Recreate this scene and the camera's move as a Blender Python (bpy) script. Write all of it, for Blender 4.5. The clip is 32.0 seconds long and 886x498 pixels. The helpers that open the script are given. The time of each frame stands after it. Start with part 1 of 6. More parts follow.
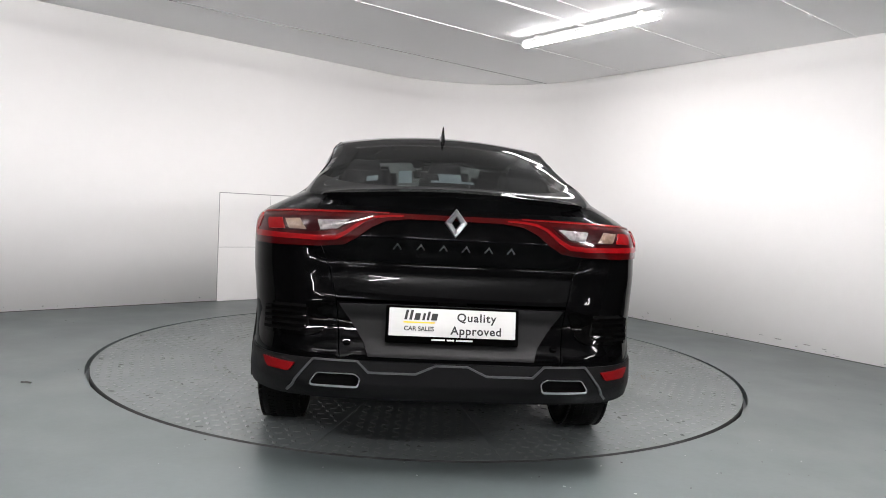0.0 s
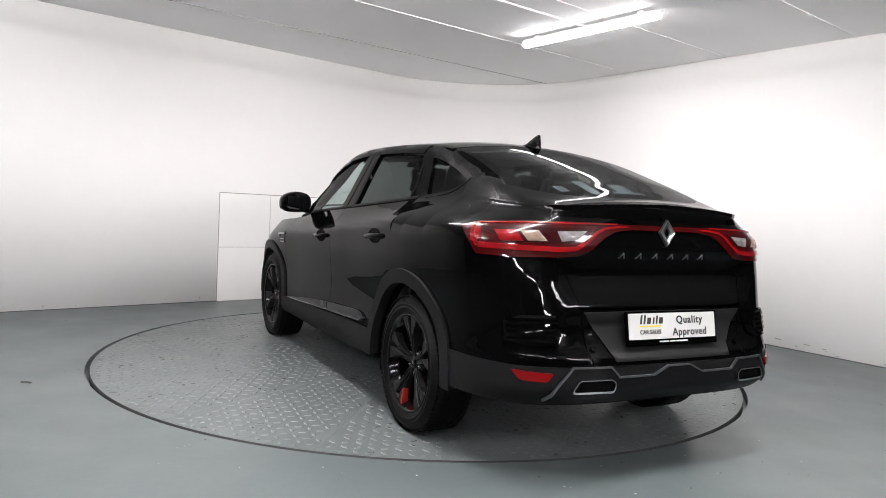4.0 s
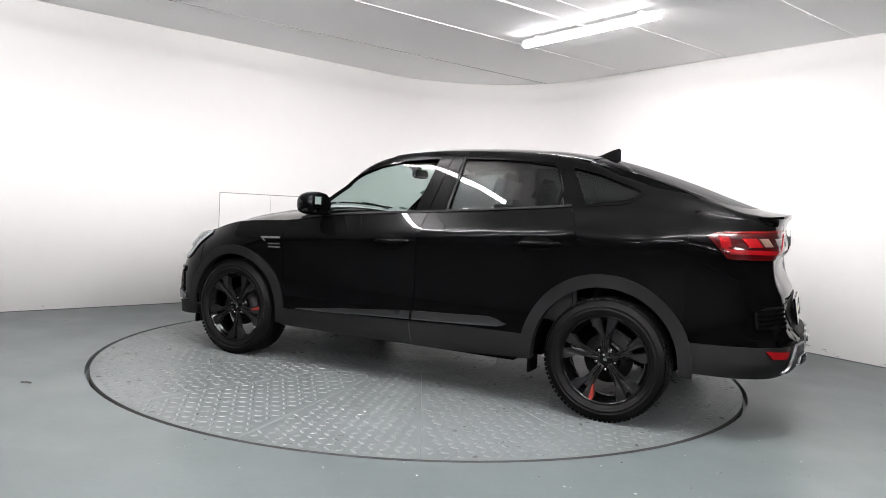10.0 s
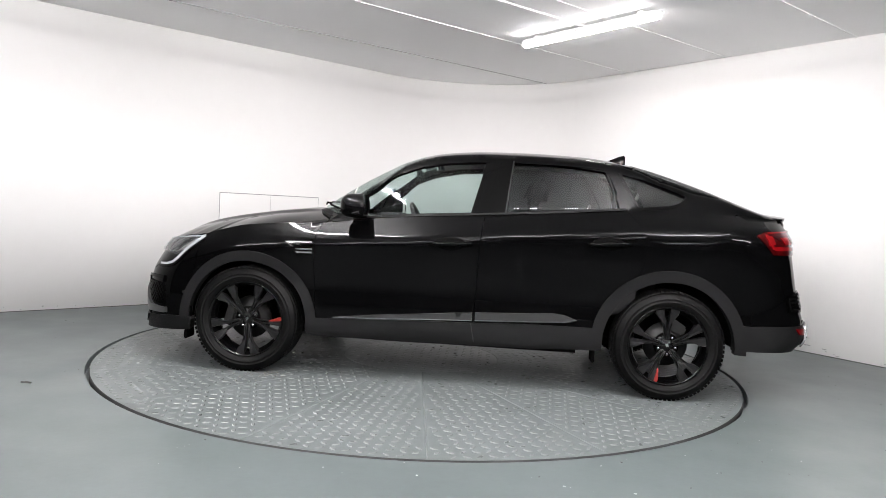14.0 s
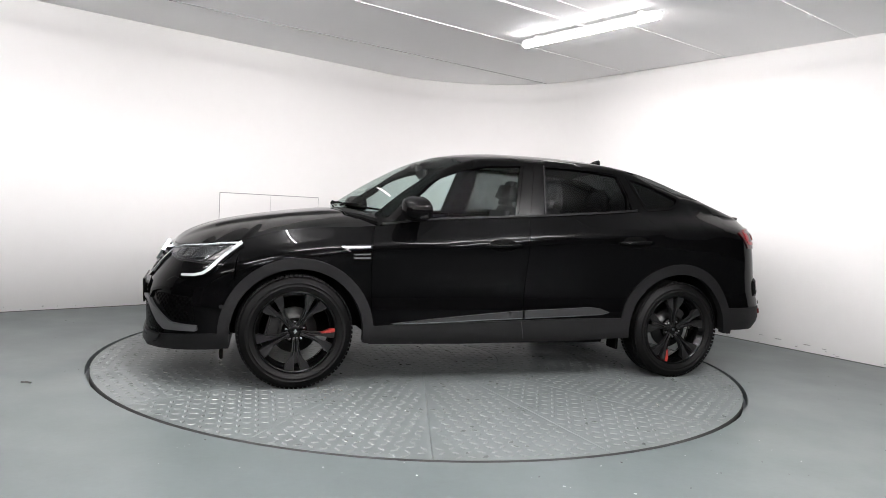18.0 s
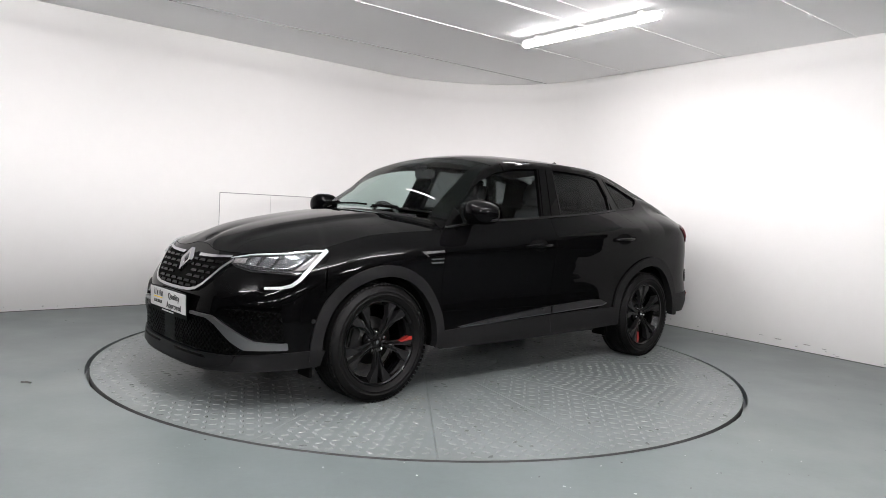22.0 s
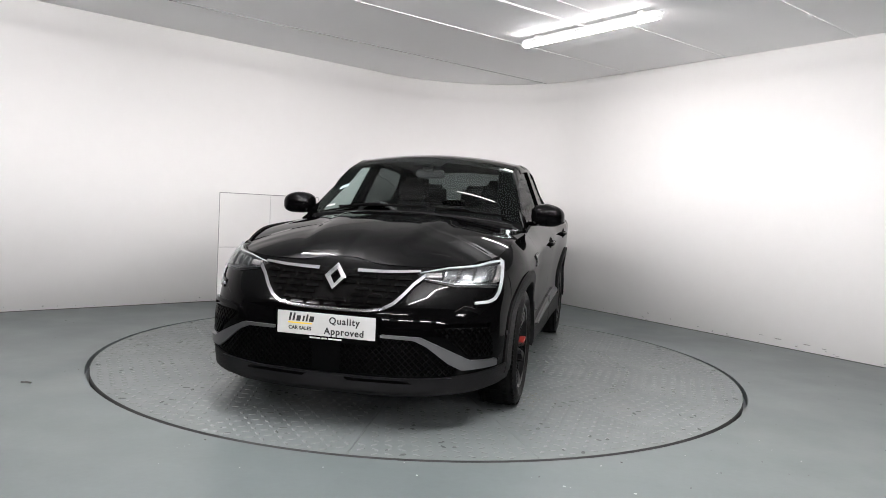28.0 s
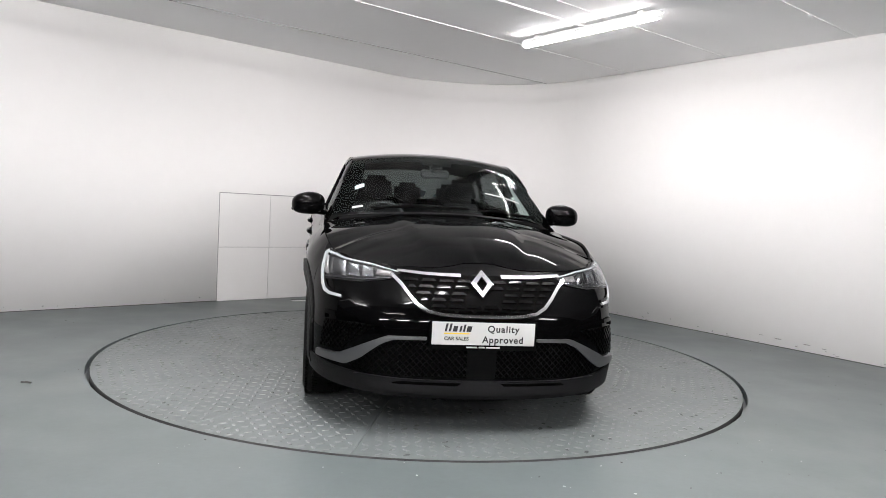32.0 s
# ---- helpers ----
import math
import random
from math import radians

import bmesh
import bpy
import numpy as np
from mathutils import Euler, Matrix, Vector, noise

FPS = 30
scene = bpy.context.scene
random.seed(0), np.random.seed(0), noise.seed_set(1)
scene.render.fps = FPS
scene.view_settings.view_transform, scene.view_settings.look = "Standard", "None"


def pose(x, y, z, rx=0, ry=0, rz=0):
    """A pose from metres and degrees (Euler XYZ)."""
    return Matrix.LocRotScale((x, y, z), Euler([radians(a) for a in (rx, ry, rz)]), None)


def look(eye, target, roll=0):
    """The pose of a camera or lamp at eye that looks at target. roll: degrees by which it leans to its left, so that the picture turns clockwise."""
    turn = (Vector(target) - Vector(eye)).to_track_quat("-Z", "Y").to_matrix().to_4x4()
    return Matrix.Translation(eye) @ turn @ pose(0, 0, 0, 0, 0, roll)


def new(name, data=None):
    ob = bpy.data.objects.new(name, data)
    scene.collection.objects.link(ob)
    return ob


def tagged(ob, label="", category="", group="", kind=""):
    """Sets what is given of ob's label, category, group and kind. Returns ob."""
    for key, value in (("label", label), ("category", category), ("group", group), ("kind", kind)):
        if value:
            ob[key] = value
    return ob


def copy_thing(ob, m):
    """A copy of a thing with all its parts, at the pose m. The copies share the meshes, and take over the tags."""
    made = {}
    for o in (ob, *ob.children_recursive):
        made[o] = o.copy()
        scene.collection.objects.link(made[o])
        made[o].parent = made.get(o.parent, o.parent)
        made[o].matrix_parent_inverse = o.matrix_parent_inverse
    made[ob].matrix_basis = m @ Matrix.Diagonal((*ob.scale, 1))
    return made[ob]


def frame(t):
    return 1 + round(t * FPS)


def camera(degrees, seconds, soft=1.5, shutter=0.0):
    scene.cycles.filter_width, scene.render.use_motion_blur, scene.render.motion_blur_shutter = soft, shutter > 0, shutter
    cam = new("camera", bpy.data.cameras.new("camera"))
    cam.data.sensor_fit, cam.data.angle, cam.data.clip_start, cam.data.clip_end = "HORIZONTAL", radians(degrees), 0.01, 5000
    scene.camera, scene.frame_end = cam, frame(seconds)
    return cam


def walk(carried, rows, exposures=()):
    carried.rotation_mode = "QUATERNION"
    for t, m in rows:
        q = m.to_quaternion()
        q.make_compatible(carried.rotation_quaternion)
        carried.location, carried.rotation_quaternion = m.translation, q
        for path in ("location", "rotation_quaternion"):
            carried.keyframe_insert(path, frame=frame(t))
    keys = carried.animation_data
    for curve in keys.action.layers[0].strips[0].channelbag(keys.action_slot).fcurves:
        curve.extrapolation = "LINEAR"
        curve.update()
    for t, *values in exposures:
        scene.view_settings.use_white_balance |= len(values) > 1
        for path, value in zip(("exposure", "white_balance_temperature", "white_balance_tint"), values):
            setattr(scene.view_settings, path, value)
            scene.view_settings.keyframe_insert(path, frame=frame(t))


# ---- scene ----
cam = camera(63.16, 32.0, soft=0.9)
TILT = radians(-3.326)
EYE = Vector((0.0, 0.0, 1.144))
STAND = look(EYE, EYE + Vector((0.0, math.cos(TILT), math.sin(TILT))), 3.007)
walk(cam, [(0.0, STAND), (32.0, STAND)], exposures=[(0.0, 0.02), (3.4, 0.02), (5.6, 0.25), (20.2, 0.26), (22.4, 0.09), (27.0, 0.02), (32.0, 0.0)])

# the turntable's axis, and the car's place on it
AXIS = (-0.125, 5.495)
DISC_R = 2.294
OFF = Vector((-0.284, 0.021, 0.0))
CEIL = 2.79

# ---- world: an indoor studio, so hardly any light from outside ----
world = bpy.data.worlds.new("world")
scene.world = world
world.use_nodes = True
world.node_tree.nodes["Background"].inputs[0].default_value = (0.75, 0.85, 1.0, 1)
world.node_tree.nodes["Background"].inputs[1].default_value = 0.02

# strength of the added tubes out of view
FILL_GLOW = 262.0


# ---- materials ----
def material(name, colour, rough=0.5, metal=0.0, grain=0.0, grain_size=40.0, patch=0.0, patch_size=2.0,
             bump=0.0, bump_size=120.0, rough_var=0.0, coat=0.0, spec=0.5, patch_colour=None, coat_ior=1.5):
    """A principled surface with variation at two scales, fine relief and uneven gloss."""
    m = bpy.data.materials.new(name)
    m.use_nodes = True
    nt = m.node_tree
    b = nt.nodes["Principled BSDF"]
    b.inputs["Base Color"].default_value = (*colour, 1)
    b.inputs["Roughness"].default_value = rough
    b.inputs["Metallic"].default_value = metal
    b.inputs["Specular IOR Level"].default_value = spec
    b.inputs["Coat Weight"].default_value = coat
    b.inputs["Coat Roughness"].default_value = 0.02
    b.inputs["Coat IOR"].default_value = coat_ior
    co = nt.nodes.new("ShaderNodeTexCoord").outputs["Object"]

    def noise_at(size, detail=4.0):
        n = nt.nodes.new("ShaderNodeTexNoise")
        n.inputs["Scale"].default_value, n.inputs["Detail"].default_value = size, detail
        nt.links.new(co, n.inputs["Vector"])
        return n.outputs["Fac"]

    def ramp(fac, lo, hi):
        r = nt.nodes.new("ShaderNodeMapRange")
        r.inputs["From Min"].default_value, r.inputs["From Max"].default_value = 0.3, 0.7
        r.inputs["To Min"].default_value, r.inputs["To Max"].default_value = lo, hi
        nt.links.new(fac, r.inputs["Value"])
        return r.outputs["Result"]

    last = None
    if patch or grain:
        mix = nt.nodes.new("ShaderNodeMix")
        mix.data_type = "RGBA"
        mix.inputs["A"].default_value = (*colour, 1)
        other = patch_colour or tuple(c * 0.6 for c in colour)
        mix.inputs["B"].default_value = (*other, 1)
        nt.links.new(ramp(noise_at(patch_size, 6.0), 0.0, max(patch, 0.001)), mix.inputs["Factor"])
        mix2 = nt.nodes.new("ShaderNodeMix")
        mix2.data_type = "RGBA"
        nt.links.new(mix.outputs["Result"], mix2.inputs["A"])
        mix2.inputs["B"].default_value = (*[min(1.0, c * 1.35 + (0.01 if c > 0.05 else 0.0)) for c in colour], 1)
        nt.links.new(ramp(noise_at(grain_size), 0.0, max(grain, 0.001)), mix2.inputs["Factor"])
        last = mix2.outputs["Result"]
        nt.links.new(last, b.inputs["Base Color"])
    if rough_var:
        nt.links.new(ramp(noise_at(patch_size * 2.3, 5.0), max(0.0, rough - rough_var), min(1.0, rough + rough_var)), b.inputs["Roughness"])
    if bump:
        n = nt.nodes.new("ShaderNodeBump")
        n.inputs["Strength"].default_value, n.inputs["Distance"].default_value = bump, 0.002
        nt.links.new(noise_at(bump_size), n.inputs["Height"])
        nt.links.new(n.outputs["Normal"], b.inputs["Normal"])
    return m


def glowing(name, colour, strength):
    m = material(name, colour, 0.4)
    b = m.node_tree.nodes["Principled BSDF"]
    b.inputs["Emission Color"].default_value = (*colour, 1)
    b.inputs["Emission Strength"].default_value = strength
    return m


def glass(name, tint, gloss=0.0):
    """A thin pane: tinted clear body with a mirror sheen that follows the viewing angle."""
    m = bpy.data.materials.new(name)
    m.use_nodes = True
    nt = m.node_tree
    nt.nodes.clear()
    out = nt.nodes.new("ShaderNodeOutputMaterial")
    clear = nt.nodes.new("ShaderNodeBsdfTransparent")
    clear.inputs["Color"].default_value = (*tint, 1)
    shine = nt.nodes.new("ShaderNodeBsdfGlossy")
    shine.inputs["Roughness"].default_value = 0.01
    lw = nt.nodes.new("ShaderNodeLayerWeight")
    lw.inputs["Blend"].default_value = 0.5
    pw = nt.nodes.new("ShaderNodeMath")
    pw.operation = "POWER"
    pw.inputs[1].default_value = 6.0
    nt.links.new(lw.outputs["Facing"], pw.inputs[0])
    f = nt.nodes.new("ShaderNodeMath")
    f.operation = "MULTIPLY_ADD"
    f.inputs[1].default_value, f.inputs[2].default_value = 0.45, 0.022
    nt.links.new(pw.outputs[0], f.inputs[0])
    mix = nt.nodes.new("ShaderNodeMixShader")
    nt.links.new(f.outputs[0], mix.inputs[0])
    nt.links.new(clear.outputs[0], mix.inputs[1])
    nt.links.new(shine.outputs[0], mix.inputs[2])
    nt.links.new(mix.outputs[0], out.inputs["Surface"])
    return m


WHITE_WALL = material("white_wall_paint", (0.855, 0.84, 0.828), 0.75, grain=0.06, grain_size=9, patch=0.12, patch_size=0.7, bump=0.25, bump_size=60, patch_colour=(0.76, 0.74, 0.72))
CEILING_PAINT = material("ceiling_board_paint", (0.90, 0.90, 0.902), 0.8, grain=0.05, grain_size=6, patch=0.1, patch_size=0.5, bump=0.15, bump_size=80)
BEAD = material("white_plastic_bead", (0.82, 0.82, 0.82), 0.4)
JOINT_SHADOW = material("dark_joint_shadow", (0.10, 0.10, 0.10), 0.9)
HATCH_JOINT = material("grey_filled_joint", (0.34, 0.335, 0.33), 0.9)
# the hall's dimness is put into this colour
HALL_WALL = material("dark_hall_surface", (0.03, 0.03, 0.032), 0.9, grain=0.2, grain_size=12, patch=0.4, patch_size=0.8)
FLOOR_PAINT = material("grey_green_floor_paint", (0.090, 0.107, 0.109), 0.36, grain=0.12, grain_size=25, patch=0.3, patch_size=0.8, bump=0.12, bump_size=35, rough_var=0.05, patch_colour=(0.082, 0.092, 0.088))
PLATE_PAINT = material("painted_tread_plate", (0.108, 0.122, 0.123), 0.40, grain=0.2, grain_size=30, patch=0.45, patch_size=1.2, bump=0.1, bump_size=60, rough_var=0.06, patch_colour=(0.070, 0.077, 0.076))
TREAD_WORN = material("worn_tread_bars", (0.145, 0.155, 0.153), 0.33, metal=0.2, grain=0.4, grain_size=25, patch=0.7, patch_size=2.2, rough_var=0.1, patch_colour=(0.095, 0.103, 0.101))
GAP_BLACK = material("black_gap", (0.012, 0.012, 0.012), 0.8)
CHIP = material("white_paint_chip", (0.45, 0.46, 0.45), 0.6)
DIRT = material("dark_dirt", (0.05, 0.045, 0.04), 0.9)
RUST = material("rust_stain", (0.17, 0.12, 0.085), 0.8, patch=0.5, patch_size=9)
FILL_TUBE = glowing("fill_tube_diffuser", (1.0, 0.968, 0.978), FILL_GLOW)
# the only tube in view, glow lowered so wall and ceiling don't burn out
SEEN_TUBE = glowing("dimmed_tube_diffuser", (1.0, 0.968, 0.978), 40.0)
FIXTURE = material("white_enamel_batten", (0.8, 0.8, 0.79), 0.35)

PAINT = material("black_car_paint", (0.0012, 0.0012, 0.0013), 0.4, coat=0.85, grain=0.25, grain_size=900, spec=0.0, coat_ior=1.19)
PLASTIC = material("dark_grey_moulded_plastic", (0.0052, 0.0052, 0.0054), 0.55, grain=0.3, grain_size=300, bump=0.25, bump_size=900, spec=0.12)
GLOSS_BLACK = material("piano_black_trim", (0.001, 0.001, 0.001), 0.3, coat=0.8, spec=0.0, coat_ior=1.20)
MATT_BLACK = material("matt_black_liner", (0.0016, 0.0016, 0.0016), 0.9, spec=0.05)
RUBBER = material("tyre_rubber", (0.0017, 0.0017, 0.0017), 0.5, grain=0.4, grain_size=90, patch=0.4, patch_size=14, bump=0.3, bump_size=500, patch_colour=(0.0055, 0.0053, 0.0052), spec=0.10)
RIM_BLACK = material("gloss_black_alloy", (0.0012, 0.0012, 0.0013), 0.25, coat=1.0, spec=0.03, coat_ior=1.28)
RIM_FACE = material("satin_black_alloy_face", (0.006, 0.006, 0.0063), 0.38, grain=0.2, grain_size=300, spec=0.2)
STEEL = material("brake_disc_steel", (0.035, 0.035, 0.035), 0.45, metal=1.0, grain=0.3, grain_size=80)
CHROME = material("bright_chrome", (0.46, 0.46, 0.47), 0.16, metal=1.0)
SATIN = material("satin_grey_metal_trim", (0.26, 0.26, 0.265), 0.30, metal=1.0, grain=0.15, grain_size=400)
TRIM_GREY = material("dark_satin_door_trim", (0.055, 0.055, 0.057), 0.34, metal=0.9, grain=0.15, grain_size=400)
BLADE_GREY = material("dark_satin_blade_metal", (0.17, 0.17, 0.174), 0.34, metal=0.9, grain=0.15, grain_size=400)
DARK_SATIN = material("dark_metal_skid_trim", (0.008, 0.008, 0.0085), 0.42, metal=0.3, spec=0.1, grain=0.2, grain_size=400)
RED_ACCENT = material("red_wheel_accent", (0.20, 0.012, 0.008), 0.35)
RED_LENS = material("red_lamp_lens", (0.028, 0.0004, 0.0007), 0.3, coat=1.0, spec=0.05, coat_ior=1.28)
RED_BRIGHT = material("bright_red_reflector", (0.13, 0.002, 0.003), 0.3, coat=1.0, coat_ior=1.25, spec=0.05, grain=0.4, grain_size=60)
LAMP_CLEAR = material("clear_lamp_lens", (0.16, 0.150, 0.150), 0.3, metal=0.3, coat=1.0, grain=0.8, grain_size=70, patch=0.8, patch_size=25, patch_colour=(0.05, 0.045, 0.045), coat_ior=1.3, spec=0.1)
LAMP_SILVER = material("silver_lamp_reflector", (0.15, 0.15, 0.155), 0.2, metal=1.0, grain=0.3, grain_size=90)
LAMP_BLACK = material("dark_lamp_housing", (0.012, 0.012, 0.013), 0.3, coat=0.6, coat_ior=1.3, spec=0.1)
DRL = material("milky_white_light_guide", (0.36, 0.37, 0.38), 0.25, coat=1.0)
CABIN = material("dark_cabin_plastic", (0.018, 0.018, 0.019), 0.7, grain=0.2, grain_size=200)
SEAT_CLOTH = material("black_seat_cloth", (0.014, 0.014, 0.015), 0.9, grain=0.3, grain_size=300, bump=0.4, bump_size=700)
HEADLINER = material("grey_headliner", (0.10, 0.10, 0.10), 0.95)
PLATE_WHITE = material("white_sign_plate", (0.52, 0.52, 0.51), 0.3)
INK = material("black_print", (0.01, 0.01, 0.01), 0.5)
YELLOW = material("yellow_print", (0.80, 0.55, 0.02), 0.5)
PAPER = material("pale_paper_sticker", (0.30, 0.37, 0.39), 0.6)
CLEAR_GLASS = glass("clear_car_glass", (0.66, 0.74, 0.72))
PRIVACY_GLASS = glass("dark_privacy_glass", (0.12, 0.13, 0.13))
LENS_GLASS = glass("clear_polycarbonate", (0.9, 0.92, 0.93))
BADGE_BRIGHT = material("polished_badge_metal", (0.34, 0.34, 0.34), 0.25, metal=0.9)
MIRROR = material("silvered_mirror", (0.7, 0.7, 0.7), 0.02, metal=1.0)


# ---- mesh helpers ----
def mesh_from(name, verts, faces, mat, smooth=True):
    me = bpy.data.meshes.new(name)
    me.from_pydata([tuple(v) for v in verts], [], faces)
    me.materials.append(mat)
    if smooth:
        me.shade_smooth()
    me.update()
    return me


def part(name, data, mat, parent, label=""):
    """Links a bmesh or a mesh as one object under a thing or a part."""
    if isinstance(data, bmesh.types.BMesh):
        me = bpy.data.meshes.new(name)
        data.to_mesh(me)
        data.free()
        me.materials.append(mat)
    else:
        me = data
    ob = new(name, me)
    ob.parent = parent
    return tagged(ob, label)


def thing(name, label, category, at=(0, 0, 0), group="", kind=""):
    ob = new(name)
    ob.location = at
    ob.empty_display_size = 0.1
    return tagged(ob, label, category, group, kind)


def box_bm(size, at=(0, 0, 0), bevel=0.0, turn=None, segments=2):
    bm = bmesh.new()
    bmesh.ops.create_cube(bm, size=1.0)
    bmesh.ops.scale(bm, vec=size, verts=bm.verts)
    if bevel:
        bmesh.ops.bevel(bm, geom=bm.edges[:], offset=bevel, segments=segments, affect="EDGES")
        for f in bm.faces:
            f.smooth = max(abs(c) for c in f.normal) < 0.999
    if turn is not None:
        bmesh.ops.transform(bm, matrix=turn, verts=bm.verts)
    bmesh.ops.translate(bm, vec=at, verts=bm.verts)
    return bm


def merge(*bms):
    """Joins several bmeshes into the first."""
    first = bms[0]
    for b in bms[1:]:
        me = bpy.data.meshes.new("joined")
        b.to_mesh(me)
        b.free()
        first.from_mesh(me)
        bpy.data.meshes.remove(me)
    return first


def lathe_bm(profile, n=48, axis="Z", a0=0.0, a1=2 * math.pi):
    """Turns a profile of (radius, height) round an axis."""
    bm = bmesh.new()
    full = a1 - a0 > 6.28
    rings = []
    for i in range(n if full else n + 1):
        a = a0 + (a1 - a0) * i / n
        ring = []
        for r, h in profile:
            if axis == "Z":
                ring.append(bm.verts.new((r * math.cos(a), r * math.sin(a), h)))
            elif axis == "Y":
                ring.append(bm.verts.new((r * math.cos(a), h, r * math.sin(a))))
            else:
                ring.append(bm.verts.new((h, r * math.cos(a), r * math.sin(a))))
        rings.append(ring)
    m = len(rings)
    for i in range(m if full else m - 1):
        p, q = rings[i], rings[(i + 1) % m]
        for j in range(len(profile) - 1):
            f = bm.faces.new((p[j], p[j + 1], q[j + 1], q[j]))
            f.smooth = True
    bmesh.ops.remove_doubles(bm, verts=bm.verts, dist=1e-5)
    bmesh.ops.recalc_face_normals(bm, faces=bm.faces)
    return bm


def tube_bm(points, radius, n=8, closed=False, squash=1.0):
    """A round bar along a line of points."""
    bm = bmesh.new()
    pts = [Vector(q) for q in points]
    rings = []
    for i, q in enumerate(pts):
        a = pts[i - 1] if i or closed else q
        b = pts[(i + 1) % len(pts)] if i < len(pts) - 1 or closed else q
        d = (b - a).normalized()
        up = Vector((0, 0, 1)) if abs(d.z) < 0.9 else Vector((0, 1, 0))
        u = d.cross(up).normalized()
        v = u.cross(d).normalized()
        rings.append([bm.verts.new(q + u * radius * math.cos(k * 2 * math.pi / n) + v * radius * squash * math.sin(k * 2 * math.pi / n)) for k in range(n)])
    m = len(rings)
    for i in range(m if closed else m - 1):
        for k in range(n):
            f = bm.faces.new((rings[i][k], rings[i][(k + 1) % n], rings[(i + 1) % m][(k + 1) % n], rings[(i + 1) % m][k]))
            f.smooth = True
    if not closed:
        bm.faces.new(rings[0][::-1])
        bm.faces.new(rings[-1])
    bmesh.ops.recalc_face_normals(bm, faces=bm.faces)
    return bm


def lettering(name, text, size, m, mat, parent, spread=1.0):
    """Raised writing with the built-in font, turned into a mesh."""
    cu = bpy.data.curves.new(name, "FONT")
    cu.body, cu.size, cu.extrude, cu.align_x, cu.align_y = text, size, 0.0012, "CENTER", "CENTER"
    cu.space_character = spread
    cu.offset = size * 0.022
    tmp = bpy.data.objects.new(name, cu)
    scene.collection.objects.link(tmp)
    bpy.context.view_layer.update()
    me = bpy.data.meshes.new_from_object(tmp.evaluated_get(bpy.context.evaluated_depsgraph_get()))
    bpy.data.objects.remove(tmp)
    bpy.data.curves.remove(cu)
    me.materials.clear()
    me.materials.append(mat)
    ob = new(name, me)
    ob.parent = parent
    ob.matrix_basis = m
    return ob


# ---- the studio: two white walls that meet in a rounded corner ----
LEFT_DIR = Vector((math.cos(radians(42.9)), math.sin(radians(42.9)), 0))
RIGHT_DIR = Vector((math.cos(radians(-54.9)), math.sin(radians(-54.9)), 0))
CORNER = Vector((0.529, 10.489, 0))
CORNER_R = 1.62
TURN = radians(97.8)
TANGENT = CORNER_R * math.tan(TURN / 2)
LEFT_LONG, RIGHT_LONG = 10.6, 6.0


def wall_line(steps=26):
    """The walls' inner face in plan, from the far end of one wall round to the other."""
    a = CORNER - LEFT_DIR * TANGENT
    n = Vector((LEFT_DIR.y, -LEFT_DIR.x, 0))
    mid = a + n * CORNER_R
    line = [CORNER - LEFT_DIR * LEFT_LONG]
    for i in range(steps + 1):
        g = TURN * i / steps
        line.append(mid + Matrix.Rotation(-g, 3, "Z") @ (-n * CORNER_R))
    line.append(CORNER + RIGHT_DIR * RIGHT_LONG)
    return line


def studio_wall():
    inner = wall_line()
    out = []
    for i, q in enumerate(inner):
        a, b = inner[max(0, i - 1)], inner[min(len(inner) - 1, i + 1)]
        d = (b - a).normalized()
        out.append(q + Vector((-d.y, d.x, 0)) * 0.15)
    bm = bmesh.new()
    lo = [bm.verts.new((q.x, q.y, 0.0)) for q in inner]
    hi = [bm.verts.new((q.x, q.y, CEIL)) for q in inner]
    lo2 = [bm.verts.new((q.x, q.y, 0.0)) for q in out]
    hi2 = [bm.verts.new((q.x, q.y, CEIL)) for q in out]
    for i in range(len(inner) - 1):
        for p, q in ((lo, hi), (hi2, lo2), (hi, hi2), (lo2, lo)):
            f = bm.faces.new((p[i], p[i + 1], q[i + 1], q[i]))
            f.smooth = p is lo or p is hi2
    bm.faces.new((lo[0], hi[0], hi2[0], lo2[0]))
    bm.faces.new((lo[-1], lo2[-1], hi2[-1], hi[-1]))
    bmesh.ops.recalc_face_normals(bm, faces=bm.faces)
    w = part("wall_studio", bm, WHITE_WALL, None, "white painted studio wall with a rounded corner")
    tagged(w, category="wall", kind="structure")
    return w


wall = studio_wall()


def wall_foot():
    """The thin dark strip where the walls meet the floor: the joint's shadow line, put in as colour."""
    line = wall_line()
    bm = bmesh.new()
    rows = []
    for i, q in enumerate(line):
        a, b = line[max(0, i - 1)], line[min(len(line) - 1, i + 1)]
        d = (b - a).normalized()
        n = Vector((d.y, -d.x, 0))
        rows.append([bm.verts.new((q.x, q.y, 0.007)), bm.verts.new((q.x + n.x * 0.003, q.y + n.y * 0.003, 0.006)), bm.verts.new((q.x + n.x * 0.006, q.y + n.y * 0.006, 0.0005))])
    for p, q in zip(rows, rows[1:]):
        for k in range(2):
            bm.faces.new((p[k], p[k + 1], q[k + 1], q[k]))
    bmesh.ops.recalc_face_normals(bm, faces=bm.faces)
    tagged(part("trim", bm, JOINT_SHADOW, None, "thin dark strip for the joint's shadow line along the foot of the wall"), category="trim", kind="structure")


wall_foot()


LEFT_TURN = Matrix.Rotation(radians(42.9), 4, "Z")


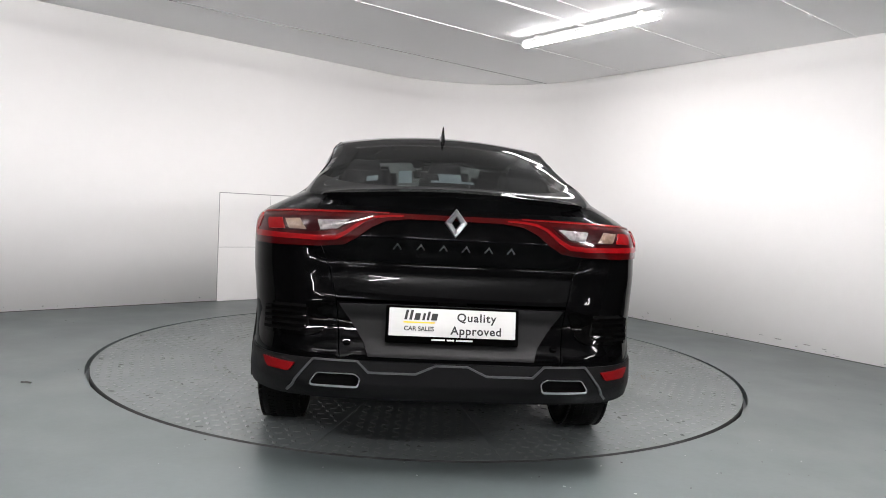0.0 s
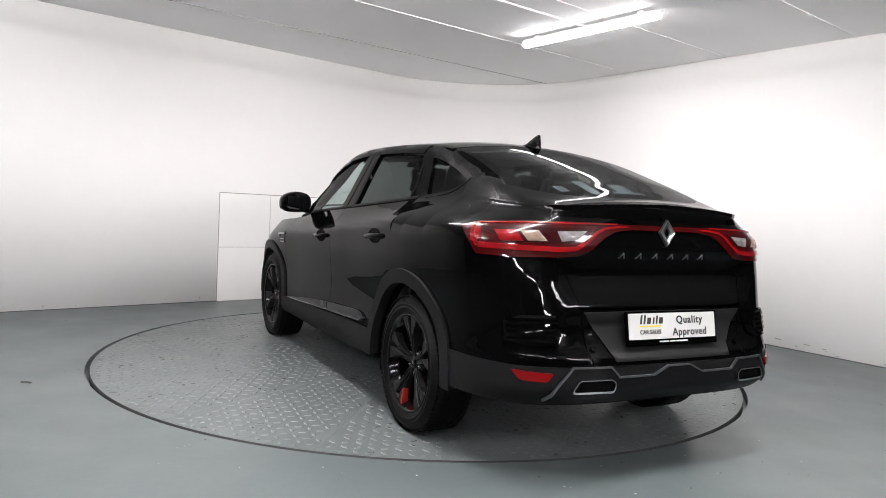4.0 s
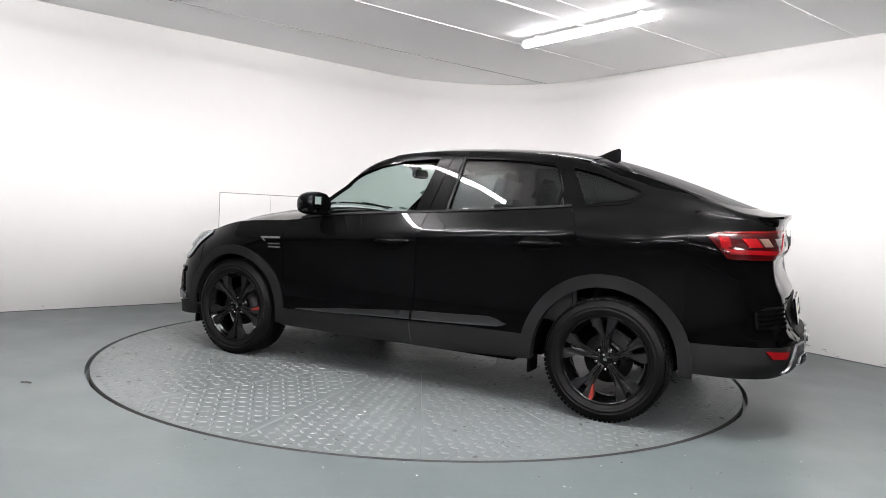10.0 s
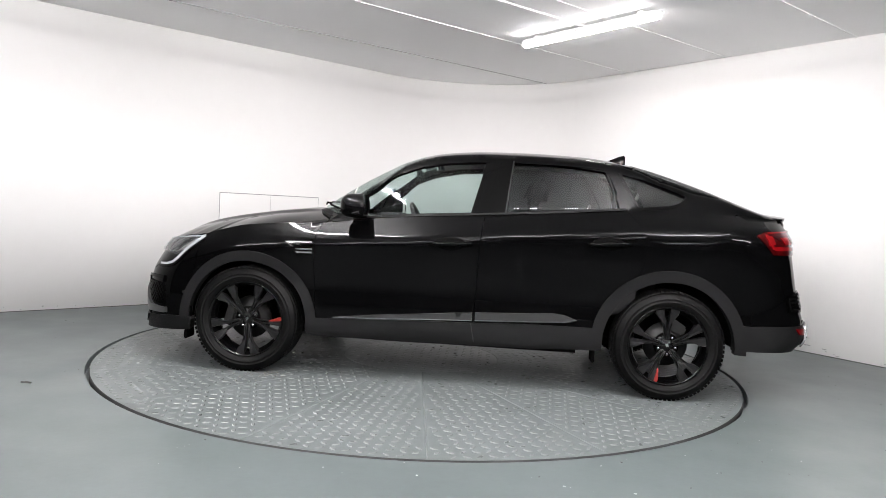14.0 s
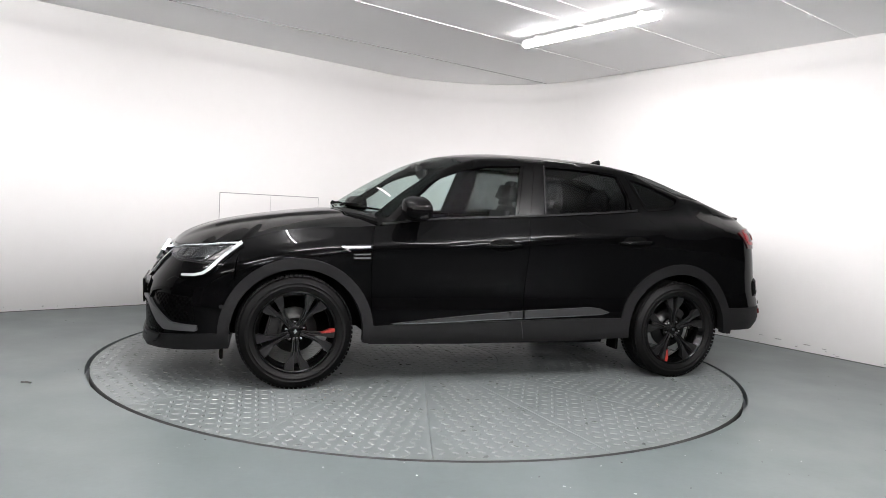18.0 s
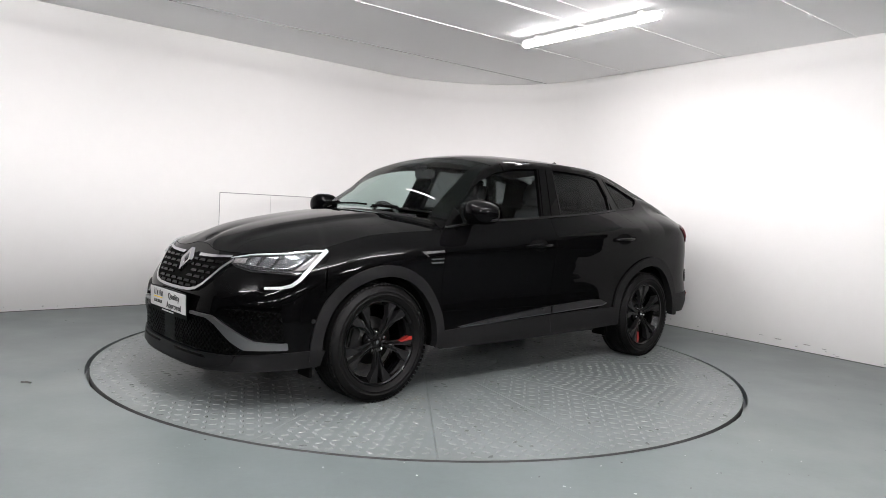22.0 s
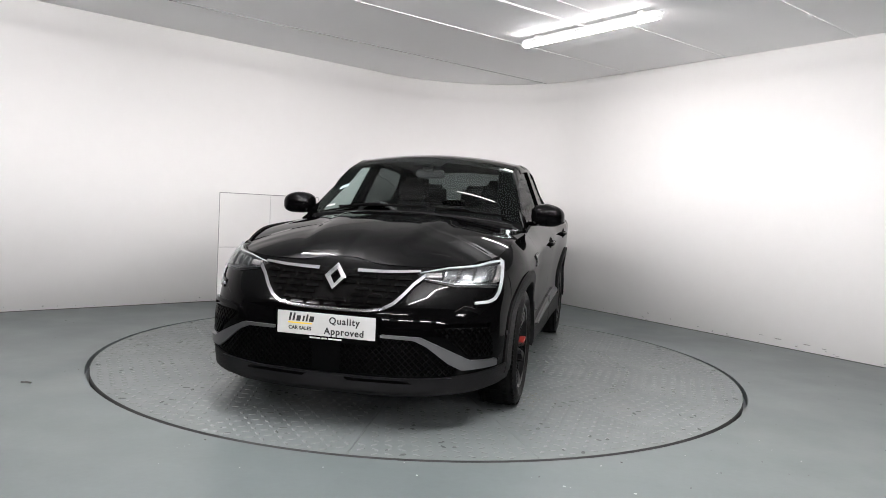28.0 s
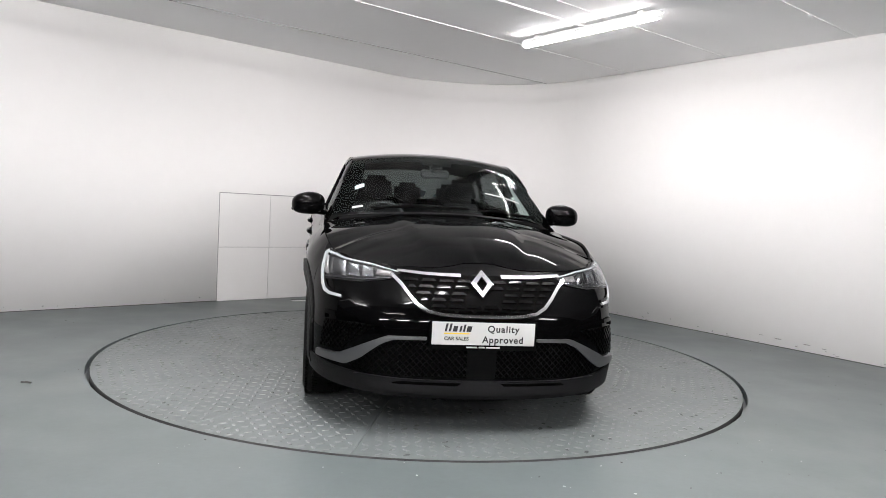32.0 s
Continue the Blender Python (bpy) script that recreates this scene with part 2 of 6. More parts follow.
def hatch_panels():
    """Four painted boards that close a service opening, with dark joints round them."""
    base = Vector((-2.42, 7.745, 0))
    n = Vector((LEFT_DIR.y, -LEFT_DIR.x, 0))
    cols = [(0.0, 0.600), (0.606, 1.23)]
    rows = [(0.002, 0.585), (0.591, 1.172)]
    hatch = thing("service_hatch", "white painted square boards closing a wall opening", "hatch", base + n * 0.0)
    back = box_bm((1.245, 0.004, 1.18), (0.617, -0.0022, 0.5905), turn=None)
    bmesh.ops.transform(back, matrix=LEFT_TURN, verts=back.verts)
    part("backing", back, HATCH_JOINT, hatch, "grey joint lines")
    for x0, x1 in cols:
        for z0, z1 in rows:
            b = box_bm((x1 - x0, 0.009, z1 - z0), ((x0 + x1) / 2, -0.0078, (z0 + z1) / 2), bevel=0.0015)
            bmesh.ops.transform(b, matrix=LEFT_TURN, verts=b.verts)
            part("board", b, WHITE_WALL, hatch)


hatch_panels()

# the floor reaches through the whole hall
HALL = (-11.0, 12.0, -14.0, 11.2)


def floor_with_pit():
    """The floor with a round opening for the turntable."""
    bm = bmesh.new()
    n = 128
    x0, x1, y0, y1 = HALL
    r = DISC_R + 0.030
    ring = [bm.verts.new((AXIS[0] + r * math.cos(i * 2 * math.pi / n), AXIS[1] + r * math.sin(i * 2 * math.pi / n), 0)) for i in range(n)]
    low = [bm.verts.new((v.co.x, v.co.y, -0.06)) for v in ring]
    edge = []
    for i in range(n):
        a = i * 2 * math.pi / n
        c, s = math.cos(a), math.sin(a)
        k = min(((x1 if c > 0 else x0) - AXIS[0]) / c if abs(c) > 1e-6 else 1e9, ((y1 if s > 0 else y0) - AXIS[1]) / s if abs(s) > 1e-6 else 1e9)
        edge.append(bm.verts.new((AXIS[0] + k * c, AXIS[1] + k * s, 0)))
    for i in range(n):
        j = (i + 1) % n
        bm.faces.new((ring[i], edge[i], edge[j], ring[j]))
        bm.faces.new((low[i], ring[i], ring[j], low[j]))
    bm.faces.new(low)
    bmesh.ops.recalc_face_normals(bm, faces=bm.faces)
    return bm


floor = part("floor", floor_with_pit(), FLOOR_PAINT, None, "grey-green painted concrete floor, scuffed and chipped")
tagged(floor, category="floor", kind="structure")

# the ceiling, in boards that run along the hatch wall, with covering beads on the joints
# Behind BOARDS_TO an unseen dark ceiling is added to keep the car's reflections black.
BOARDS_TO = 1.0
for y0, y1, mat, lab in ((BOARDS_TO, HALL[3], CEILING_PAINT, "pale grey boarded ceiling"), (HALL[2], BOARDS_TO, HALL_WALL, "unseen dark hall ceiling added behind the studio")):
    ce = box_bm((HALL[1] - HALL[0], y1 - y0, 0.1), ((HALL[0] + HALL[1]) / 2, (y0 + y1) / 2, CEIL + 0.052))
    tagged(part("ceiling", ce, mat, None, lab), category="ceiling", kind="structure")


def ceiling_beads():
    along = Vector((-0.767, -0.642, 0))
    for i, (start, wide, mat, lab) in enumerate((((1.20, 9.34), 0.003, HATCH_JOINT, "thin grey ceiling joint"), ((2.01, 8.37), 0.009, BEAD, "white ceiling joint bead"),
                                                 ((2.73, 7.33), 0.011, BEAD, "white ceiling joint bead"), ((3.46, 6.31), 0.016, BEAD, "white ceiling joint bead"),
                                                 ((4.18, 5.30), 0.010, BEAD, "white ceiling joint bead"))):
        long = 6.5
        mid = Vector((*start, 0)) + along * (long / 2 - 0.1)
        m = Matrix.Rotation(math.atan2(along.y, along.x), 4, "Z")
        b = box_bm((long, wide, 0.006), (mid.x, mid.y, CEIL - 0.001), turn=m)
        t = part("trim", b, mat, None, lab)
        tagged(t, category="trim", kind="structure")


ceiling_beads()


def closing_walls():
    """Plain dark walls, unseen, added to close the hall behind the camera."""
    x0, x1, y0, y1 = HALL
    for name, size, at in (("wall_south", (x1 - x0, 0.2, CEIL), ((x0 + x1) / 2, y0 - 0.1, CEIL / 2)),
                           ("wall_north", (x1 - x0, 0.2, CEIL), ((x0 + x1) / 2, y1 + 0.1, CEIL / 2)),
                           ("wall_west", (0.2, y1 - y0, CEIL), (x0 - 0.1, (y0 + y1) / 2, CEIL / 2)),
                           ("wall_east", (0.2, y1 - y0, CEIL), (x1 + 0.1, (y0 + y1) / 2, CEIL / 2))):
        w = part(name, box_bm(size, at), HALL_WALL, None, "unseen dark wall added to close the hall")
        tagged(w, category="wall", kind="structure")


closing_walls()


# ---- strip lights ----
def strip_light(at, heading, tube, hang=0.0):
    """A batten clipped to the ceiling with a round diffuser below it, or an added fill tube hung on two rods."""
    label = "unseen tube light added as fill, hung below the ceiling" if hang else "lit white fluorescent batten fixed under the ceiling"
    t = thing("strip_light", label, "ceiling light", at, "strip lights")
    t.rotation_euler = (0, 0, heading)
    long, n = 1.52, 24
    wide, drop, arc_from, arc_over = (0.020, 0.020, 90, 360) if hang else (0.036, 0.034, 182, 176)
    bm = bmesh.new()
    rings = []
    for x in (-long / 2, long / 2):
        ring = []
        for k in range(n if hang else n + 1):
            a = radians(arc_from) + radians(arc_over) * k / n
            ring.append(bm.verts.new((x, wide * math.cos(a), -0.060 + drop * math.sin(a))))
        rings.append(ring)
    m = len(rings[0])
    for k in range(m):
        f = bm.faces.new((rings[0][k], rings[1][k], rings[1][(k + 1) % m], rings[0][(k + 1) % m]))
        f.smooth = hang > 0 or k < n
    bm.faces.new(rings[0][::-1])
    bm.faces.new(rings[1])
    bmesh.ops.recalc_face_normals(bm, faces=bm.faces)
    part("diffuser", bm, tube, t, "glowing milky diffuser")
    if not hang:
        part("batten", box_bm((long + 0.01, 0.070, 0.036), (0, 0, -0.041), bevel=0.004), FIXTURE, t)
        part("cable_gland", box_bm((0.035, 0.02, 0.02), (long / 2 + 0.045, 0, -0.05), bevel=0.006), FIXTURE, t)
    for sx in (-1, 1):
        part("end_cap", box_bm((0.03, 0.044 if hang else 0.072, 0.044 if hang else 0.056), (sx * (long / 2 + 0.016), 0, -0.058), bevel=0.008), FIXTURE, t)
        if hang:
            part("hanger", tube_bm([(sx * 0.6, 0, -0.042), (sx * 0.6, 0, hang)], 0.005, 6), FIXTURE, t, "thin rod added to hang the fill light")
        else:
            part("clip", box_bm((0.05, 0.05, 0.024), (sx * 0.6, 0, -0.012), bevel=0.003), FIXTURE, t)
    return t


strip_light((1.135, 6.36, CEIL), math.atan2(-1.284, 0.929), SEEN_TUBE)
# Hung tubes out of view, added to light walls, ceiling and floor evenly.
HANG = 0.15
bright = strip_light((-1.2, 4.1, CEIL - HANG), radians(-54.9), FILL_TUBE, HANG)
# The x 4.3-4.5 group follows the wall shadow, the last row the paint's specks.
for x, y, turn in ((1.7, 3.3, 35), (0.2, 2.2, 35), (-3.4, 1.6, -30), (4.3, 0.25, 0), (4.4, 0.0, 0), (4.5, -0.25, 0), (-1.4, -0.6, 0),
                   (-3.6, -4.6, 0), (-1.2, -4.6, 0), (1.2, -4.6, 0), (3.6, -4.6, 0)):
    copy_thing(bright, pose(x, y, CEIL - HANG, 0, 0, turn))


def conduit():
    a, b = Vector((1.147, 6.389, CEIL - 0.012)), Vector((-1.58, 4.19, CEIL - 0.012))
    c = thing("cable_conduit", "white plastic cable conduit along the ceiling", "conduit")
    part("pipe", box_bm(((b - a).length, 0.02, 0.014), (a + b) / 2, bevel=0.004, turn=Matrix.Rotation(math.atan2(b.y - a.y, b.x - a.x), 4, "Z")), FIXTURE, c)
    part("end_box", box_bm((0.04, 0.05, 0.026), a, bevel=0.004, turn=Matrix.Rotation(math.atan2(b.y - a.y, b.x - a.x), 4, "Z")), FIXTURE, c)


conduit()
# ---- the car's outer form, in metres from the middle of its wheelbase: x forward, y to its left ----
def smooth_line(*pts):
    """A smooth function through a few (place, value) pairs."""
    xs, ys = np.array([q[0] for q in pts], float), np.array([q[1] for q in pts], float)
    o = np.argsort(xs)
    xs, ys = xs[o], ys[o]
    d = np.diff(ys) / np.diff(xs)
    m = np.empty(len(xs))
    m[0], m[-1] = d[0], d[-1]
    for i in range(1, len(xs) - 1):
        m[i] = 0.0 if d[i - 1] * d[i] <= 0 else 2 * d[i - 1] * d[i] / (d[i - 1] + d[i])

    def f(x):
        x = np.clip(np.asarray(x, float), xs[0], xs[-1])
        i = np.clip(np.searchsorted(xs, x) - 1, 0, len(xs) - 2)
        h = xs[i + 1] - xs[i]
        t = (x - xs[i]) / h
        return (ys[i] * (1 + 2 * t) * (1 - t) ** 2 + m[i] * h * t * (1 - t) ** 2
                + ys[i + 1] * t * t * (3 - 2 * t) + m[i + 1] * h * t * t * (t - 1))
    return f


belt_z = smooth_line((2.1, 0.84), (1.9, 0.862), (1.74, 0.876), (1.57, 0.925), (1.405, 0.964), (1.165, 0.986), (0.98, 0.997), (0.85, 1.009), (0.52, 1.054), (-0.09, 1.099), (-0.49, 1.130), (-0.95, 1.171), (-1.1, 1.187), (-1.41, 1.202), (-1.75, 1.192), (-2.0, 1.174), (-2.2, 1.162))
belt_y = smooth_line((2.1, 0.78), (1.4, 0.80), (1.0, 0.805), (0.6, 0.80), (0.0, 0.805), (-0.5, 0.787), (-0.9, 0.748), (-1.1, 0.718), (-1.41, 0.690), (-1.85, 0.678), (-2.2, 0.655))
side_w = smooth_line((0.12, 0.83), (0.25, 0.862), (0.34, 0.880), (0.45, 0.878), (0.60, 0.870), (0.75, 0.884), (0.88, 0.897), (1.0, 0.899), (1.2, 0.897))
crease_z = smooth_line((2.1, 0.72), (1.6, 0.80), (1.2, 0.868), (0.9, 0.888), (0.45, 0.908), (-0.185, 0.968), (-0.87, 1.030), (-1.29, 1.060), (-1.73, 1.078), (-2.2, 1.066))
crease_r = smooth_line((2.1, 0.05), (1.3, 0.035), (0.95, 0.014), (0.5, 0.009), (-1.2, 0.009), (-1.6, 0.012), (-1.9, 0.024), (-2.2, 0.034))
flare = smooth_line((2.2, -0.03), (1.75, -0.012), (1.36, 0.018), (0.6, 0.0), (-0.4, 0.0), (-1.3, 0.024), (-1.75, 0.002), (-2.1, -0.032))
nose_x = smooth_line((0.12, 2.12), (0.17, 2.20), (0.21, 2.245), (0.30, 2.235), (0.48, 2.24), (0.59, 2.225), (0.73, 2.155), (0.83, 2.085), (0.90, 2.02), (1.0, 1.95))
tail_x = smooth_line((0.25, -2.20), (0.34, -2.26), (0.42, -2.315), (0.52, -2.312), (0.65, -2.272), (0.8, -2.235), (0.95, -2.205), (1.08, -2.185), (1.2, -2.165))
tail_dip = smooth_line((0.53, 0.0), (0.575, 0.030), (0.66, 0.030), (0.715, 0.012), (0.75, 0.008), (0.80, 0.022), (0.88, 0.048), (0.945, 0.034), (0.985, 0.004), (1.0, 0.0))
roof_z = smooth_line((1.45, 0.86), (1.27, 0.965), (1.12, 1.055), (1.02, 1.118), (0.80, 1.265), (0.61, 1.375), (0.42, 1.465), (0.19, 1.53), (0.02, 1.552), (-0.15, 1.563), (-0.44, 1.567), (-0.80, 1.557), (-0.98, 1.54), (-1.18, 1.505), (-1.42, 1.442), (-1.66, 1.365), (-1.89, 1.28), (-2.08, 1.22), (-2.25, 1.20))
lean = smooth_line((1.1, 2.0), (0.6, 2.2), (0.0, 2.35), (-0.8, 2.3), (-1.2, 2.1), (-1.6, 1.75), (-2.0, 1.5))
crown = smooth_line((1.0, 0.06), (0.5, 0.09), (0.2, 0.15), (-0.3, 0.16), (-0.9, 0.16), (-1.3, 0.14), (-2.0, 0.10))
edge_r = smooth_line((1.0, 0.008), (0.5, 0.014), (0.1, 0.022), (-0.9, 0.026), (-1.4, 0.030), (-1.8, 0.022), (-2.1, 0.012))
FRONT_L, FRONT_N, REAR_L, REAR_N = 0.75, 3.1, 0.60, 3.9
POLE = 1.2


def half_width(x, z):
    """How far the body's side stands from the middle plane at (x, z)."""
    x, z = np.asarray(x, float), np.asarray(z, float)
    full = side_w(z) + flare(x)
    zc, w, zb = crease_z(x), crease_r(x), belt_z(x)
    k = np.logaddexp(0, (np.minimum(z, zb) - zc) / w) / np.logaddexp(0, (zb - zc) / w)
    y = full - (full - belt_y(x)) * k
    f = np.clip((x - (nose_x(z) - FRONT_L)) / FRONT_L, 0, 1)
    r = np.clip(((tail_x(z) + REAR_L) - x) / REAR_L, 0, 1)
    return y * (1 - f ** FRONT_N) ** (1 / FRONT_N) * (1 - r ** REAR_N) ** (1 / REAR_N)


def side_map(x, z):
    return np.stack([x, half_width(x, z), z], -1)


def polar_map(a, z, end):
    """The body round one end: a is the angle about an upright axis at x = 1.2 or -1.2, in radians off straight ahead."""
    a, z = np.asarray(a, float), np.asarray(z, float)
    c, s = np.cos(a), np.abs(np.sin(a))
    lo, hi = np.zeros_like(a), np.full_like(a, 1.6)
    for _ in range(36):
        r = (lo + hi) / 2
        x = end * (POLE + r * c)
        inside = (r * s < half_width(x, z)) & (x < nose_x(z)) & (x > tail_x(z))
        lo, hi = np.where(inside, r, lo), np.where(inside, hi, r)
    x, y = end * (POLE + lo * c), lo * np.sin(a)
    if end < 0:
        k = np.clip((0.66 - np.abs(y)) / 0.22, 0, 1)
        x = x + tail_dip(z) * k * k * (3 - 2 * k)
    return np.stack([x, y, z], -1)


def nose_at(y, z):
    """x of the front at (y, z)."""
    y, z = np.abs(np.asarray(y, float)), np.asarray(z, float)
    lo, hi = np.full_like(y + z, 1.2), nose_x(z) + 0 * y
    for _ in range(36):
        x = (lo + hi) / 2
        ok = half_width(x, z) > y
        lo, hi = np.where(ok, x, lo), np.where(ok, hi, x)
    return lo


def tail_at(y, z):
    """x of the rear at (y, z)."""
    y, z = np.abs(np.asarray(y, float)), np.asarray(z, float)
    lo, hi = tail_x(z) + 0 * y, np.full_like(y + z, -1.2)
    for _ in range(36):
        x = (lo + hi) / 2
        ok = half_width(x, z) > y
        hi, lo = np.where(ok, x, hi), np.where(ok, lo, x)
    return hi


edge_y = smooth_line(*[(x, float(half_width(x, belt_z(x)))) for x in np.linspace(-2.05, 1.45, 90)])


def top_at(x, y):
    """Height of the glasshouse over (x, y): a crowned top, leaning sides and a rounded rail where they meet."""
    x, y = np.asarray(x, float), np.abs(np.asarray(y, float))
    bow = 0.42 * np.clip((x - 0.15) / 0.4, 0, 1) ** 1.5 - 0.14 * np.clip((-1.0 - x) / 0.5, 0, 1) ** 1.5
    top = roof_z(x + bow * y * y) - crown(x) * y * y
    side = belt_z(x) + (edge_y(x) - y) * lean(x)
    r = edge_r(x)
    return -r * np.logaddexp(-top / r, -side / r)


def glass_side_y(x, z):
    """y of the glasshouse's side at (x, z)."""
    x, z = np.asarray(x, float), np.asarray(z, float)
    lo, hi = np.zeros_like(x + z), belt_y(x) + 0 * z
    for _ in range(36):
        y = (lo + hi) / 2
        ok = top_at(x, y) > z
        lo, hi = np.where(ok, y, lo), np.where(ok, hi, y)
    return lo


def quarter_y(x, z):
    """y of the body's side from the wing up into the rear pillar, where the two flow into each other."""
    x, z = np.asarray(x, float), np.asarray(z, float)
    reach = 0.085 * np.clip((-1.0 - x) / 0.3, 0, 1) * np.clip((x + 1.755) / 0.22, 0, 1)
    total, weight = 0.0, 0.0
    for k in (-1.0, -0.75, -0.5, -0.25, 0.0, 0.25, 0.5, 0.75, 1.0):
        w, q = 1.15 - abs(k), z + k * reach
        total = total + w * np.where(q <= belt_z(x), half_width(x, q), np.minimum(glass_side_y(x, q), half_width(x, belt_z(x))))
        weight += w
    return total / weight


def quarter_map(x, z):
    return np.stack([x, quarter_y(x, z), z], -1)


# ---- patches of the body: any outline, laid on the form and given an edge ----
from mathutils.geometry import delaunay_2d_cdt


def dense(outline, step):
    """A closed outline with points at most a step apart."""
    out = []
    for i, a in enumerate(outline):
        b = outline[(i + 1) % len(outline)]
        n = max(1, int(math.ceil(math.hypot(b[0] - a[0], b[1] - a[1]) / step)))
        out += [(a[0] + (b[0] - a[0]) * k / n, a[1] + (b[1] - a[1]) * k / n) for k in range(n)]
    return out


def rounded(outline, r, n=4):
    """The same outline with its corners rounded off."""
    out = []
    m = len(outline)
    for i in range(m):
        p, q, s = Vector(outline[i - 1]), Vector(outline[i]), Vector(outline[(i + 1) % m])
        k = min(r, (p - q).length * 0.45, (s - q).length * 0.45)
        a, b = q + (p - q).normalized() * k, q + (s - q).normalized() * k
        for j in range(n + 1):
            t = j / n
            w = a * (1 - t) ** 2 + q * 2 * t * (1 - t) + b * t * t
            out.append((w.x, w.y))
    return out


def within(poly, pts):
    poly, pts = np.array(poly), np.array(pts)
    x, y = pts[:, 0], pts[:, 1]
    ins = np.zeros(len(pts), bool)
    for i in range(len(poly)):
        (x0, y0), (x1, y1) = poly[i - 1], poly[i]
        if y0 == y1:
            continue
        c = ((y0 > y) != (y1 > y)) & (x < (x1 - x0) * (y - y0) / (y1 - y0) + x0)
        ins ^= c
    return ins


def shifted(outline, d):
    """The outline drawn in by d (out where d is negative)."""
    area = sum(a[0] * b[1] - b[0] * a[1] for a, b in zip(outline, outline[1:] + outline[:1]))
    sg = 1 if area > 0 else -1
    out, m = [], len(outline)
    for i in range(m):
        p, q, s = Vector(outline[i - 1]), Vector(outline[i]), Vector(outline[(i + 1) % m])
        u, v = (q - p).normalized(), (s - q).normalized()
        n1, n2 = Vector((-u.y, u.x)), Vector((-v.y, v.x))
        n = n1 + n2
        n = n / max(0.35, n.dot(n) / 2) if n.length > 1e-6 else n1
        w = q + n * d * sg
        out.append((w.x, w.y))
    return out


def laid(fn, uv, off):
    """Points and outward normals of the form at the parameters uv."""
    uv = np.array(uv, float)
    e = 1e-3
    p = fn(uv[:, 0], uv[:, 1])
    du = fn(uv[:, 0] + e, uv[:, 1]) - fn(uv[:, 0] - e, uv[:, 1])
    dv = fn(uv[:, 0], uv[:, 1] + e) - fn(uv[:, 0], uv[:, 1] - e)
    n = np.cross(du, dv)
    n /= np.linalg.norm(n, axis=1)[:, None] + 1e-12
    ref = np.stack([p[:, 0] * 0.72, 0 * p[:, 0], 0 * p[:, 0] + 0.62], -1)
    n[((p - ref) * n).sum(1) < 0] *= -1
    return p + n * off, n


def patch_mesh(name, outline, fn, mat, holes=(), step=0.03, off=0.0, depth=0.012, gap=0.0, mirror=False, puff=0.0):
    """A piece of bodywork: the outline in the form's own coordinates, raised by off, with edges that go depth deep.
    puff lifts the middle like a cushion, for lenses and pads."""
    o = dense(shifted(list(outline), gap) if gap else list(outline), step)
    hs = [dense(list(h), step) for h in holes]
    us, vs = [q[0] for q in o], [q[1] for q in o]
    gu, gv = np.meshgrid(np.arange(min(us) + step / 2, max(us), step), np.arange(min(vs) + step / 2, max(vs), step))
    pts = np.stack([gu.ravel(), gv.ravel()], -1)
    edge = np.array(o + [q for h in hs for q in h])
    if len(pts):
        ok = within(o, pts)
        for h in hs:
            ok &= ~within(h, pts)
        pts = pts[ok]
        if len(pts):
            near = np.array([np.hypot(edge[:, 0] - q[0], edge[:, 1] - q[1]).min() for q in pts])
            pts = pts[near > 0.45 * step]
    loops, at = [], 0
    for lp in (o, *hs):
        loops.append(list(range(at, at + len(lp))))
        at += len(lp)
    verts = [Vector((float(q[0]), float(q[1]))) for q in list(edge) + list(pts)]
    edges = [(lp[i], lp[(i + 1) % len(lp)]) for lp in loops for i in range(len(lp))]
    vo, _, fo, ov, _, _ = delaunay_2d_cdt(verts, edges, [], 0, 1e-7)
    vo2 = np.array([(v.x, v.y) for v in vo])
    cen = np.array([vo2[list(f)].mean(0) for f in fo])
    ok = within(o, cen)
    for h in hs:
        ok &= ~within(h, cen)
    faces = [tuple(f) for f, k in zip(fo, ok) if k]
    p, n = laid(fn, vo2, off)
    if puff:
        ea = np.array(o)
        dd = np.array([np.hypot(ea[:, 0] - q[0], ea[:, 1] - q[1]).min() for q in vo2])
        k = np.clip(dd / max(dd.max(), 1e-6), 0, 1)
        p = p + n * (puff * np.sqrt(1 - (1 - k) ** 2))[:, None]
    back = {}
    for i, src in enumerate(ov):
        for j in src:
            back[j] = i
    verts3, norms = list(p), list(n)
    out_faces = []
    for f in faces:
        a, b, c = (p[i] for i in f[:3])
        if np.dot(np.cross(b - a, c - a), n[f[0]]) < 0:
            f = f[::-1]
        out_faces.append(f)
    flat_from = len(out_faces)
    if depth:
        for lp in loops:
            ids = [back.get(j, j) for j in lp]
            base = len(verts3)
            for i in ids:
                verts3 += [p[i], p[i] - n[i] * depth]
                norms += [np.zeros(3), np.zeros(3)]
            m = len(ids)
            for k in range(m):
                a, b = base + 2 * k, base + 2 * ((k + 1) % m)
                out_faces.append((a, a + 1, b + 1, b))
    verts3, norms = np.array(verts3), np.array(norms)
    if mirror:
        verts3[:, 1] *= -1
        norms[:, 1] *= -1
        out_faces = [f[::-1] for f in out_faces]
    me = bpy.data.meshes.new(name)
    me.from_pydata(verts3.tolist(), [], out_faces)
    me.materials.append(mat)
    me.polygons.foreach_set("use_smooth", [i < flat_from or puff > 0 for i in range(len(out_faces))])
    if not puff:
        me.normals_split_custom_set_from_vertices(norms.tolist())
    me.update()
    return me


def rear_round(a, z):
    return polar_map(a, z, -1)


def front_round(a, z):
    return polar_map(a, z, 1)


def roof_map(x, y):
    return np.stack([x, y, top_at(x, y)], -1)


def glass_side_map(x, z):
    return np.stack([x, glass_side_y(x, z), z], -1)


